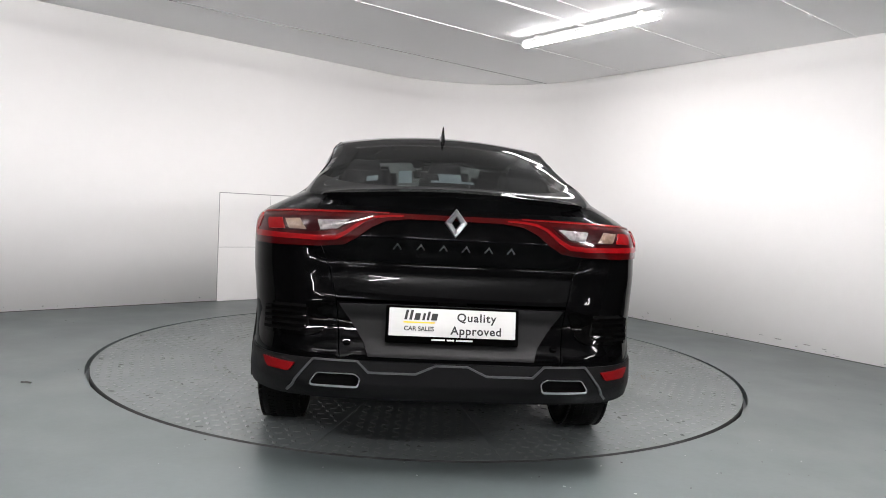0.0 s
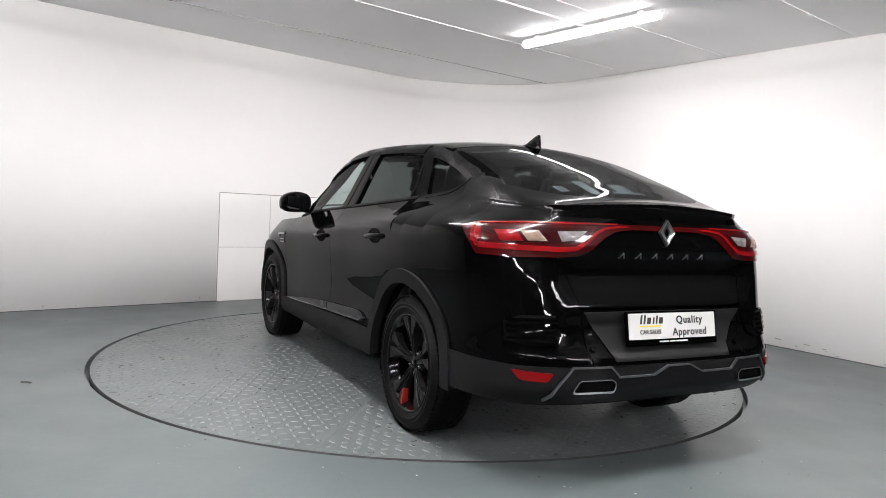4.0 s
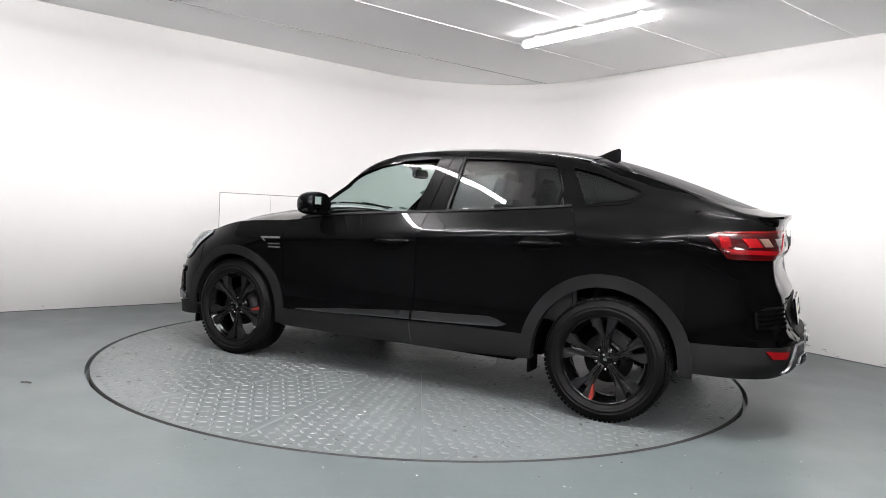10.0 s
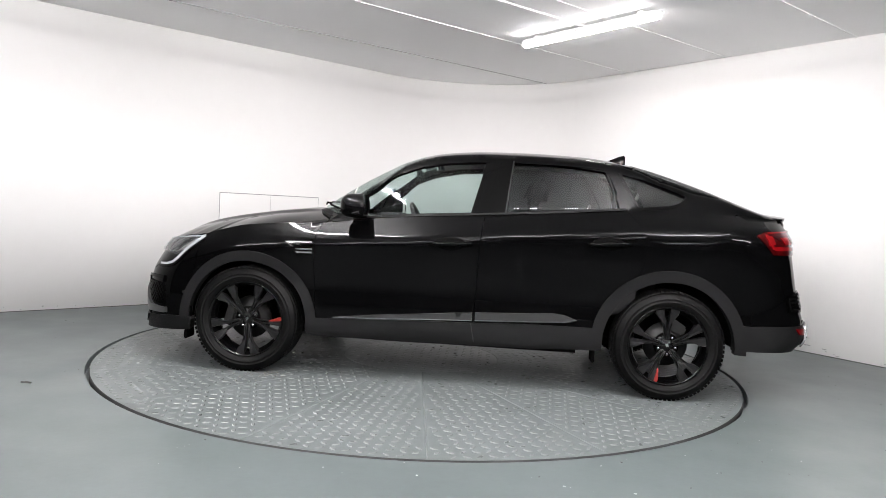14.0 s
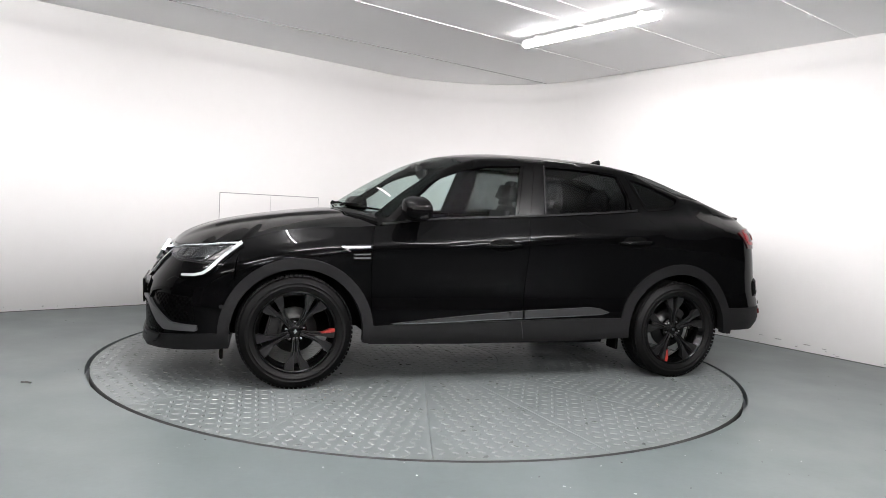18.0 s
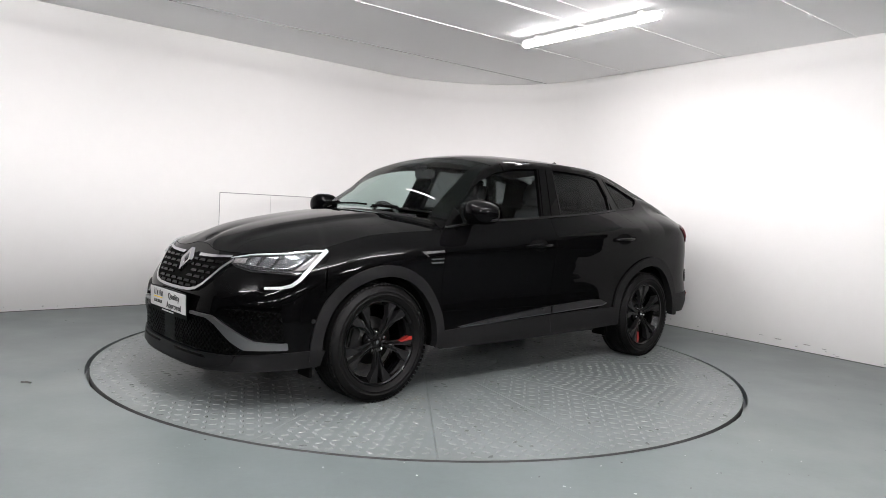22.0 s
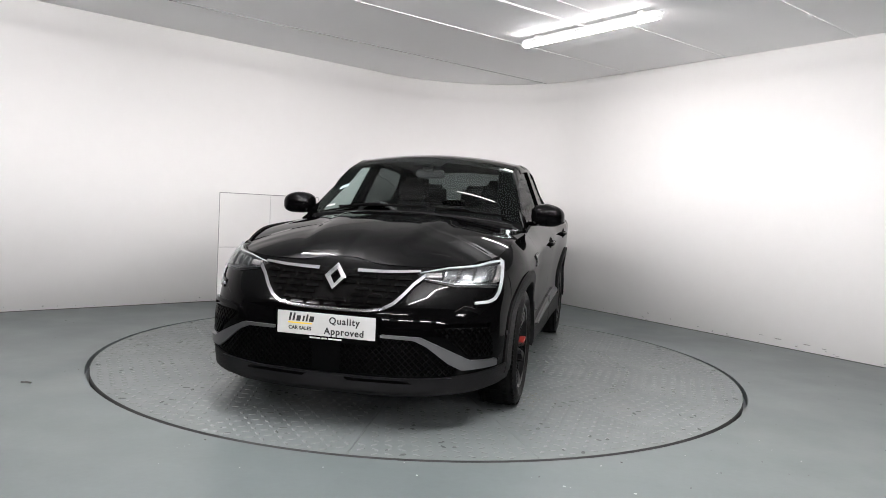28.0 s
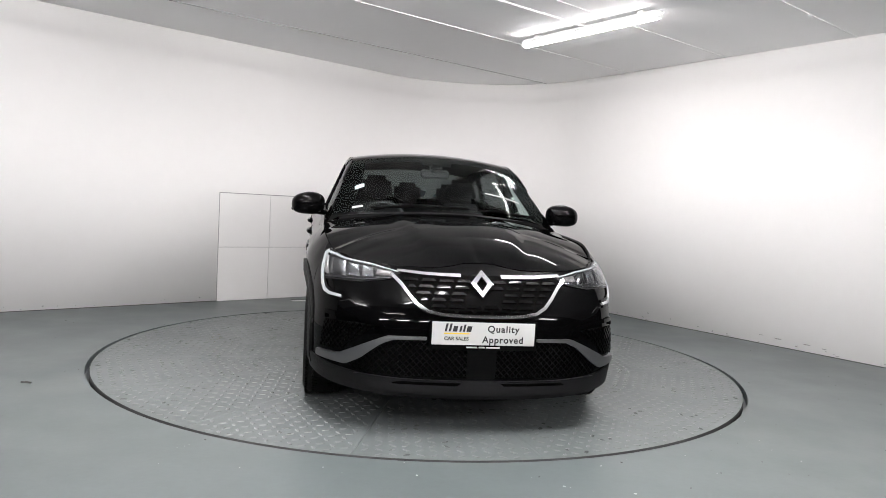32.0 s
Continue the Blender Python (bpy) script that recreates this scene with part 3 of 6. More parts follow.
def rp(y, z):
    """Where (y, z) of the rear lies in the rear's round coordinates."""
    return (math.atan2(y, -float(tail_at(y, z)) - POLE), z)


def fp(y, z):
    return (math.atan2(y, float(nose_at(y, z)) - POLE), z)


def rx(x, z):
    return (math.atan2(float(half_width(x, z)), -x - POLE), z)


def fx(x, z):
    return (math.atan2(float(half_width(x, z)), x - POLE), z)


def arc(cx, cz, r, a0, a1, n=24):
    return [(cx + r * math.cos(radians(a0 + (a1 - a0) * i / n)), cz + r * math.sin(radians(a0 + (a1 - a0) * i / n))) for i in range(n + 1)]


# ---- the car ----
car = thing("car", "glossy black coupe crossover car with dark alloy wheels on a turntable", "car", (*AXIS, 0))


def put(name, me, label="", parent=None):
    ob = new(name, me)
    ob.parent = parent or car
    if parent is None:
        ob.location = OFF
    return tagged(ob, label)


def both(name, outline, fn, mat, label="", parents=None, **kw):
    """The same piece on both sides of the car."""
    made = []
    for i, mir in enumerate((False, True)):
        made.append(put(name, patch_mesh(name, outline, fn, mat, mirror=mir, **kw), label, parents[i] if parents else None))
    return made


FA, RA = (1.355, 0.335), (-1.345, 0.345)
BZ = lambda x: float(belt_z(x))


def along(fn, x0, x1, n=12):
    return [(x0 + (x1 - x0) * i / n, fn(x0 + (x1 - x0) * i / n)) for i in range(n + 1)]


GAP = 0.0022
DOOR_F = [(0.893, 1.006), (0.918, 0.93), (0.924, 0.86), (0.921, 0.70), (0.905, 0.45), (0.890, 0.30)]
DOOR_B = [(-0.163, 1.104), (-0.148, 0.99), (-0.140, 0.90), (-0.134, 0.72), (-0.124, 0.45), (-0.141, 0.30)]
DOOR_C = [(-1.072, 1.184), (-1.126, 1.11), (-1.172, 1.02), (-1.176, 0.93), (-1.162, 0.82), (-1.150, 0.79)]
PILLAR_C = [(-1.098, 1.200), (-1.030, 1.310), (-0.958, 1.432), (-0.945, 1.455)]


def rail_cross(x):
    """y of the line where roof and side meet."""
    lo, hi = 0.3, float(belt_y(x))
    for _ in range(40):
        y = (lo + hi) / 2
        b = 0.42 * min(1.0, max(0.0, (x - 0.15) / 0.4)) ** 1.5 - 0.14 * min(1.0, max(0.0, (-1.0 - x) / 0.5)) ** 1.5
        if float(roof_z(x + b * y * y)) - float(crown(x)) * y * y < float(belt_z(x)) + (float(belt_y(x)) - y) * float(lean(x)):
            lo = y
        else:
            hi = y
    return lo


RAIL = smooth_line(*[(x, rail_cross(x) - 0.030 + 0.016 * min(1.0, max(0.0, (x - 0.3) / 0.4))) for x in np.linspace(-1.95, 0.86, 30)])


def rail_y(x):
    return float(RAIL(x))


W_FRONT = [(0.841, 1.022), (0.664, 1.178), (0.559, 1.265), (0.436, 1.339), (0.281, 1.398), (0.084, 1.436), (-0.153, 1.455), (-0.067, 1.105), (0.521, 1.066)]
W_SAIL = [(0.848, 1.018), (0.702, 1.147), (0.689, 1.04)]
W_REAR = [(-0.303, 1.12), (-0.338, 1.465), (-0.53, 1.462), (-0.746, 1.448), (-0.931, 1.428), (-0.991, 1.287), (-0.973, 1.175)]
W_SMALL = [(-0.949, 1.425), (-1.026, 1.189), (-0.993, 1.184), (-1.007, 1.295)]
W_QUART = [(-1.036, 1.418), (-1.153, 1.203), (-1.356, 1.225), (-1.418, 1.249), (-1.458, 1.288), (-1.398, 1.313), (-1.195, 1.383)]


def side_panels():
    fender = DOOR_F[::-1] + along(BZ, 0.91, 1.70)[1:] + [(1.715, 0.80), (1.735, 0.62)] + arc(*FA, 0.425, 24, 186)
    both("front_wing", fender, side_map, PAINT, gap=0.0012)
    fd = DOOR_B[::-1] + along(BZ, -0.145, 0.885)[1:] + DOOR_F
    doors = both("front_door", fd, side_map, PAINT, gap=GAP)
    rd = arc(*RA, 0.44, 62, -6.6) + DOOR_B[::-1] + along(BZ, -0.18, -1.06)[1:] + DOOR_C
    rdoors = both("rear_door", rd, side_map, PAINT, gap=GAP)
    rail = lambda x: float(top_at(x, rail_y(x)))
    q = DOOR_C[::-1] + PILLAR_C + along(rail, -0.94, -1.76, 30) + [(-1.76, BZ(-1.76) + 0.002), (-1.76, 0.75), (-1.755, 0.50)] + arc(*RA, 0.44, 19.5 + 141, 63)
    both("rear_wing", q, quarter_map, PAINT, "glossy black rear wing and pillar", gap=-0.0006, holes=[rounded(W_QUART, 0.02)], step=0.026)
    return doors, rdoors


front_doors, rear_doors = side_panels()


def tail_panels():
    TG = [(0.575, 1.14), (0.590, 1.095), (0.588, 1.03), (0.563, 0.965), (0.52, 0.86), (0.485, 0.745)]
    wing = [rp(0.455, 0.508), rp(0.470, 0.62)] + [rp(y, z) for y, z in TG[::-1]] + [rx(x, BZ(x)) for x in (-2.08, -2.06, -2.04, -2.02, -2.00, -1.97, -1.94, -1.91, -1.88, -1.85, -1.82, -1.79)] + [rx(-1.762, z) for z in (1.182, 1.165, 1.145, 1.12, 1.09, 1.05, 1.0, 0.93, 0.85, 0.745, 0.60, 0.506)] + [rp(y, 0.508) for y in (0.80, 0.70, 0.58)]
    both("rear_corner_panel", wing, rear_round, PAINT, gap=-0.0006, step=0.035, depth=0.006)
    left = [rp(y, z) for y, z in TG]
    right = [(-a, z) for a, z in left]
    tg = left + [rp(y, 0.745) for y in (0.3, 0.0, -0.3)] + right[::-1] + [rp(y, 1.14) for y in (-0.5, -0.25, 0.0, 0.25, 0.5)]
    tail = put("tailgate", patch_mesh("tailgate", tg, rear_round, PAINT, gap=0.003, step=0.035), "glossy black tailgate")
    upper = [rp(y, z) for y, z in ((0.480, 0.738), (0.466, 0.62), (0.452, 0.508), (0.2, 0.508), (-0.2, 0.508), (-0.452, 0.508), (-0.466, 0.62), (-0.480, 0.738), (-0.2, 0.738), (0.2, 0.738))]
    bump = put("rear_bumper", patch_mesh("rear_bumper", upper, rear_round, PAINT, gap=0.0012, step=0.035, depth=0.03), "black rear bumper with grey plastic lower half")
    low = [rx(-1.752, 0.502), rx(-1.752, 0.345)] + [rp(y, 0.34) for y in (0.7, 0.4, 0.0, -0.4, -0.7)] + [(-rx(-1.752, 0.345)[0], 0.345), (-rx(-1.752, 0.502)[0], 0.502)] + [rp(y, 0.507) for y in (-0.7, -0.4, 0.0, 0.4, 0.7)]
    put("lower_bumper", patch_mesh("lower_bumper", low, rear_round, PLASTIC, step=0.035, depth=0.06, off=0.006), "dark grey moulded plastic", bump)
    return tail, bump


tailgate, rear_bumper = tail_panels()

NOSE_TOP = smooth_line((0.0, 0.860), (0.07, 0.858), (0.14, 0.844), (0.22, 0.832), (0.38, 0.830), (0.66, 0.856), (0.80, 0.868))

# the joint between bonnet and nose, from the badge out to the wing
NOSE_EDGE = [fp(y, float(NOSE_TOP(y))) for y in (0.0, 0.04, 0.08, 0.12, 0.16, 0.22, 0.3, 0.38, 0.48, 0.58, 0.62, 0.66)] + [fx(1.84, 0.869), fx(1.79, 0.873), fx(1.745, 0.878), fx(1.700, 0.889)]


def nose_panels():
    half = NOSE_EDGE + [fx(1.7135, 0.80), fx(1.7335, 0.62), fx(1.722, 0.50), fx(1.745, 0.42), fx(1.74, 0.29)]
    low = [fp(y, 0.285) for y in (0.75, 0.55, 0.3)]
    left = half + low
    full = left + [fp(0.0, 0.285)] + [(-a, z) for a, z in left[::-1]][:-1]
    nose = put("front_bumper", patch_mesh("front_bumper", full, front_round, PAINT, gap=0.0015, step=0.035, depth=0.02), "glossy black front bumper with grille openings")
    return nose


front_bumper = nose_panels()


def bonnet():
    """The bonnet: from the screen to the nose, crowned, with two creases that run forward to the grille."""
    xs = [0.875 + (1.69 - 0.875) * i / 22 for i in range(23)]
    edge = [(x, float(half_width(x, belt_z(x))) - 0.004, BZ(x)) for x in xs]
    line = NOSE_EDGE[::-1]
    for (a0, z0), (a1, z1) in zip(line, line[1:]):
        for k in (0.0, 0.5):
            q = front_round(np.array([a0 + (a1 - a0) * k]), np.array([z0 + (z1 - z0) * k]))[0]
            edge.append((float(q[0]) - 0.001, float(q[1]) - 0.001, float(q[2]) + 0.003))
    tip = edge[-1]
    mid_z = smooth_line((0.78, 1.09), (1.05, 1.098), (1.22, 1.08), (1.46, 1.045), (1.74, 0.990), (1.94, 0.925), (tip[0], tip[2]))
    n, m = len(edge), 24
    verts, faces = [], []
    for i, (ex, ey, ez) in enumerate(edge):
        k = i / (n - 1)
        cx = 0.84 + (tip[0] - 0.84) * (k ** 0.86)
        cz = float(mid_z(cx))
        for j in range(2 * m + 1):
            f = (j - m) / m
            g = abs(f)
            x = cx + (ex - cx) * g ** 1.6
            z = ez + (cz - ez) * (1 - g ** 2.4)
            y = ey * f
            w = min(1.0, max(0.0, (2.07 - x) / 0.25)) * min(1.0, max(0.0, (x - 0.95) / 0.2))
            c = 0.335 + 0.13 * (1.5 - x)
            z += w * (0.016 / (1 + math.exp((abs(y) - c) / 0.012)) - 0.016)
            verts.append((x, y, z))
    r = 2 * m + 1
    for i in range(n - 1):
        for j in range(r - 1):
            faces.append((i * r + j, (i + 1) * r + j, (i + 1) * r + j + 1, i * r + j + 1))
    base = len(verts)
    rim = [i * r for i in range(n)] + [(n - 1) * r + j for j in range(1, r)] + [i * r + r - 1 for i in range(n - 2, -1, -1)]
    for q in rim:
        x, y, z = verts[q]
        verts += [(x, y, z), (x, y, z - 0.018)]
    for k in range(len(rim) - 1):
        a, b = base + 2 * k, base + 2 * k + 2
        faces.append((a, a + 1, b + 1, b))
    me = mesh_from("bonnet", verts, faces, PAINT)
    bm = bmesh.new()
    bm.from_mesh(me)
    bmesh.ops.recalc_face_normals(bm, faces=bm.faces)
    bm.to_mesh(me)
    bm.free()
    return put("bonnet", me, "glossy black bonnet with two raised creases")


bonnet()


def window_base(y):
    """x of the rear window's lower edge."""
    return -2.03 + 0.27 * min(1.0, abs(y) / 0.613) ** 3.3


def glasshouse():
    rail = lambda x: float(top_at(x, rail_y(x)))
    low = along(lambda x: BZ(x) + 0.002, 0.86, -1.07, 40)
    top = along(rail, -0.93, 0.86, 60)
    holes = [rounded(W_FRONT, 0.016), rounded(W_REAR, 0.016), rounded(W_SMALL, 0.008)]
    both("side_frame", low + PILLAR_C + top, glass_side_map, GLOSS_BLACK, "black window pillars and roof rail", holes=holes, step=0.03, depth=0.025)
    both("roof_rail", along(lambda x: rail(x) - 0.052, 0.20, -0.92, 40) + along(lambda x: rail(x) - 0.001, -0.92, 0.20, 40), glass_side_map, PAINT, "glossy black roof rail", off=0.004, depth=0.006, step=0.03)
    for w, mat, lab, nm in ((W_FRONT, CLEAR_GLASS, "clear side window", "side_window"), (W_REAR, PRIVACY_GLASS, "dark tinted side window", "side_window"), (W_SMALL, PRIVACY_GLASS, "dark tinted narrow door pane", "door_pane")):
        for ob in both(nm, shifted(rounded(w, 0.02), -0.006), glass_side_map, mat, lab, off=-0.012, depth=0.0, step=0.05):
            ob.visible_shadow = False
    for ob in both("quarter_window", shifted(rounded(W_QUART, 0.02), -0.006), quarter_map, PRIVACY_GLASS, "dark tinted quarter window", off=-0.010, depth=0.0, step=0.05):
        ob.visible_shadow = False
    both("quarter_seal", rounded(shifted(W_QUART, -0.016), 0.024), quarter_map, GLOSS_BLACK, "black rubber window seal", holes=[rounded(W_QUART, 0.02)], off=0.003, depth=0.012, step=0.025)
    both("mirror_sail", W_SAIL, glass_side_map, GLOSS_BLACK, "black plastic corner behind the mirror", off=0.003, depth=0.010, step=0.03)
    # slim rubber and gloss strips
    for strip in ([(-0.087, 1.106), (-0.174, 1.458), (-0.244, 1.467), (-0.162, 1.106)], [(-0.178, 1.107), (-0.256, 1.468), (-0.322, 1.468), (-0.274, 1.115)]):
        both("pillar_cover", strip, glass_side_map, GLOSS_BLACK, off=0.004, depth=0.008, step=0.05)
    both("window_strip", [(-0.286, 1.116), (-0.326, 1.468), (-0.335, 1.469), (-0.298, 1.116)], glass_side_map, PLASTIC, "thin grey window edge", off=0.004, depth=0.006, step=0.05)
    belt = along(lambda x: BZ(x) + 0.014, 0.84, -1.07, 30) + along(lambda x: BZ(x) + 0.002, -1.07, 0.84, 30)
    both("belt_strip", belt, glass_side_map, PLASTIC, "black rubber window strip", off=0.005, depth=0.008, step=0.05)
    roof = along(lambda x: -rail_y(x) + 0.002, 0.27, -1.12, 20) + along(lambda x: rail_y(x) - 0.002, -1.12, 0.27, 20)
    put("roof", patch_mesh("roof", [(x, y) for x, y in roof], roof_map, PAINT, step=0.06, depth=0.03), "glossy black roof")
    ws = along(lambda x: -rail_y(x) + 0.004, 0.80, 0.27, 16)
    ws = ws + [(x, -y) for x, y in ws[::-1]] + [(0.855, 0.665), (0.945, 0.48), (1.005, 0.25), (1.02, 0.0), (1.005, -0.25), (0.945, -0.48), (0.855, -0.665)]
    g = put("windscreen", patch_mesh("windscreen", ws, roof_map, CLEAR_GLASS, step=0.06, depth=0.0), "clear laminated windscreen")
    g.visible_shadow = False
    band = [(0.30, -0.50), (0.30, 0.50), (0.365, 0.50), (0.38, 0.12), (0.47, 0.10), (0.47, -0.10), (0.38, -0.12), (0.365, -0.50)]
    put("screen_band", patch_mesh("screen_band", band, roof_map, GLOSS_BLACK, step=0.06, depth=0.0, off=-0.006), "black dotted screen edge", g)
    inner = smooth_line((0.87, 0.640), (0.60, 0.560), (0.39, 0.520), (0.28, 0.505))
    side_band = along(lambda x: rail_y(x) - 0.010, 0.865, 0.285, 16) + along(lambda x: float(inner(x)), 0.285, 0.865, 16)
    both("screen_band", side_band, roof_map, GLOSS_BLACK, "black screen edge and pillar lining", parents=[g, g], step=0.05, depth=0.0, off=-0.006)
    rg = along(lambda x: -rail_y(x) + 0.015, -1.14, -1.76, 16)
    base = [(window_base(y) + 0.004, y) for y in np.linspace(-0.53, 0.53, 21)]
    rg = rg + base + [(x, -y) for x, y in rg[::-1]]
    g2 = put("rear_window", patch_mesh("rear_window", rg, roof_map, PRIVACY_GLASS, step=0.06, depth=0.0), "dark tinted rear window")
    g2.visible_shadow = False
    return g, g2


windscreen, rear_window = glasshouse()


def spoiler():
    """The tail deck: from the rear window and the pillars back to a ducktail lip, with a hollow under the lip."""
    start, n = -1.757, 24
    side = []
    for x in np.linspace(start, -2.09, 26):
        y = min(float(belt_y(x)), float(half_width(x, BZ(x)))) - 0.003
        if y < 0.57:
            break
        side.append((float(x), y))
    ly = side[-1][1]

    def lip_x(y):
        k = min(1.0, abs(y) / ly)
        return float(tail_at(y, 1.15)) - 0.030 * (1 - k ** 4) if k < 0.999 else side[-1][0]
    lip = [(lip_x(y), y) for y in np.linspace(ly, -ly, 41)]
    base = [(window_base(y) + 0.002, y) for y in np.linspace(-0.53, 0.53, 25)]
    near = rail_y(start) - 0.012
    o = [(start, near)] + side + lip[1:-1] + [(x, -y) for x, y in side[::-1]] + [(start, -near)] + base
    deck = put("spoiler", patch_mesh("spoiler", o, roof_map, PAINT, step=0.028, depth=0.016), "glossy black tail spoiler lip")
    rows = []
    for x, y in lip:
        z = float(top_at(x, y)) - 0.014
        foot = float(tail_at(y, 1.125)) + 0.003
        rows.append([(x + 0.001, y, z), (x + 0.008, y, z - 0.006), (foot + (x - foot) * 0.2, y, 1.125 + (z - 1.125) * 0.45), (foot, y, 1.122)])
    verts = [q for r in rows for q in r]
    faces = [(i * 4 + k, i * 4 + k + 1, i * 4 + k + 5, i * 4 + k + 4) for i in range(len(rows) - 1) for k in range(3)]
    put("lip_underside", mesh_from("lip_underside", verts, faces, PAINT), "", deck)


spoiler()


def ribbon(pts, w0, w1=None):
    """The outline of a strip along a line, from one width to another."""
    w1 = w0 if w1 is None else w1
    left, right = [], []
    m = len(pts)
    for i, q in enumerate(pts):
        a, b = Vector(pts[max(0, i - 1)]), Vector(pts[min(m - 1, i + 1)])
        d = (b - a).normalized()
        n = Vector((-d.y, d.x))
        w = (w0 + (w1 - w0) * i / max(1, m - 1)) / 2
        if 0 < i < m - 1:
            u, v = (Vector(q) - a).normalized(), (b - Vector(q)).normalized()
            w /= max(0.6, math.cos(u.angle(v) / 2))
        left.append((q[0] + n.x * w, q[1] + n.y * w))
        right.append((q[0] - n.x * w, q[1] - n.y * w))
    return left + right[::-1]


def cladding():
    for c, ri, ro, a0, a1 in ((FA, 0.398, 0.462, -7, 187), (RA, 0.408, 0.480, -6, 183)):
        o = arc(*c, ro, a0, a1, 36) + arc(*c, ri, a1, a0, 36)
        both("arch_trim", o, side_map, PLASTIC, "grey plastic wheel arch trim", off=0.014, depth=0.05, step=0.03)
    sill = [(0.92, 0.275), (0.905, 0.385), (0.80, 0.388), (0.5, 0.40), (-0.113, 0.418), (-0.5, 0.432), (-0.87, 0.435), (-0.895, 0.30), (-0.5, 0.28), (0.3, 0.268)]
    both("sill_cladding", sill, side_map, PLASTIC, "grey plastic sill cladding", off=0.014, depth=0.06, step=0.04)
    trim_a = [(0.785, 0.398), (0.5, 0.430), (0.0, 0.474), (-0.116, 0.482), (-0.116, 0.430), (0.2, 0.418), (0.5, 0.402)]
    trim_b = [(-0.134, 0.484), (-0.5, 0.502), (-0.64, 0.510), (-0.70, 0.502), (-0.775, 0.476), (-0.72, 0.458), (-0.5, 0.446), (-0.134, 0.431)]
    both("door_trim", trim_a, side_map, TRIM_GREY, "dark satin metal door trim strip", parents=front_doors, off=0.020, depth=0.02, step=0.03)
    both("door_trim", trim_b, side_map, TRIM_GREY, "dark satin metal door trim strip", parents=rear_doors, off=0.020, depth=0.02, step=0.03)
    both("trim_edge", ribbon([(0.775, 0.399), (0.5, 0.406), (0.2, 0.422), (-0.114, 0.434)], 0.006), side_map, CHROME, "thin chrome edge", parents=front_doors, off=0.024, depth=0.004, step=0.03)
    both("trim_edge", ribbon([(-0.136, 0.435), (-0.5, 0.450), (-0.715, 0.462), (-0.765, 0.475)], 0.006), side_map, CHROME, "thin chrome edge", parents=rear_doors, off=0.024, depth=0.004, step=0.03)
    # gap line in the sill cladding under the door joint, and the flaps before the wheels
    both("sill_joint", [(-0.1355, 0.30), (-0.112, 0.416), (-0.107, 0.416), (-0.131, 0.30)], side_map, GAP_BLACK, off=0.0155, depth=0.004, step=0.03)
    for x, z, h in ((-0.90, 0.25, 0.10), (1.79, 0.21, 0.06)):
        for sd in (1, -1):
            put("mud_flap", _to_mesh("mud_flap", box_bm((0.02, 0.13, h), (x, sd * 0.76, z), bevel=0.005), MATT_BLACK))


def _to_mesh(name, bm, mat):
    me = bpy.data.meshes.new(name)
    bm.to_mesh(me)
    bm.free()
    me.materials.append(mat)
    return me


cladding()


def chassis():
    """The dark floor, engine bay, luggage bay and wheel housings inside the shell."""
    b = merge(box_bm((1.66, 1.62, 0.16), (0.02, 0, 0.33), 0.02), box_bm((1.0, 1.16, 0.50), (1.5, 0, 0.53), 0.05),
              box_bm((1.05, 1.12, 0.55), (-1.5, 0, 0.60), 0.05), box_bm((1.5, 0.3, 0.1), (0.0, 0, 0.22), 0.02), box_bm((0.4, 0.7, 0.14), (-1.7, 0.0, 0.36), 0.04))
    put("underbody", _to_mesh("underbody", b, MATT_BLACK), "matt black underbody")
    for c in (FA, RA):
        for s in (1, -1):
            l = lathe_bm([(0.10, -0.16), (0.43, -0.16), (0.43, 0.12)], 40, "Y", 0, math.pi)
            bmesh.ops.transform(l, matrix=pose(c[0], s * 0.74, c[1], 0, 0, 0 if s > 0 else 180), verts=l.verts)
            put("wheel_housing", _to_mesh("wheel_housing", l, MATT_BLACK))


chassis()


# ---- wheels ----
def tyre_bm():
    prof = [(0.245, -0.095), (0.266, -0.108), (0.300, -0.110), (0.325, -0.101), (0.340, -0.085), (0.345, -0.05), (0.346, 0.0), (0.345, 0.05), (0.340, 0.085), (0.325, 0.101), (0.304, 0.110), (0.302, 0.1125), (0.298, 0.1125), (0.296, 0.110), (0.284, 0.1105), (0.282, 0.1125), (0.279, 0.1125), (0.277, 0.110), (0.270, 0.108), (0.255, 0.100), (0.247, 0.090)]
    bm = lathe_bm(prof, 72, "Y")
    # tread blocks in five ribs, the outer ones wrapping on to the shoulder
    n = 78
    for row, (y, w, l, skew) in enumerate(((-0.088, 0.026, 0.020, 0), (-0.045, 0.030, 0.022, 14), (0.0, 0.032, 0.030, 0), (0.045, 0.030, 0.022, -14), (0.088, 0.026, 0.020, 0))):
        for i in range(n):
            a = 2 * math.pi * (i + 0.4 * (row % 2)) / n
            r = 0.3432 if abs(y) < 0.06 else 0.3372
            m = Matrix.Rotation(-a, 4, "Y") @ Matrix.Translation((r, y, 0)) @ Matrix.Rotation(radians(skew), 4, "X") @ Matrix.Rotation(radians(-24 if y > 0.06 else 24 if y < -0.06 else 0), 4, "Z")
            vs = [bm.verts.new(m @ Vector((sx * 0.004, sy * w / 2, sz * l / 2))) for sx in (-1, 1) for sy in (-1, 1) for sz in (-1, 1)]
            for q in ((4, 5, 7, 6), (0, 4, 6, 2), (1, 3, 7, 5), (0, 1, 5, 4), (2, 6, 7, 3)):
                bm.faces.new([vs[k] for k in q])
    bmesh.ops.recalc_face_normals(bm, faces=bm.faces)
    return bm


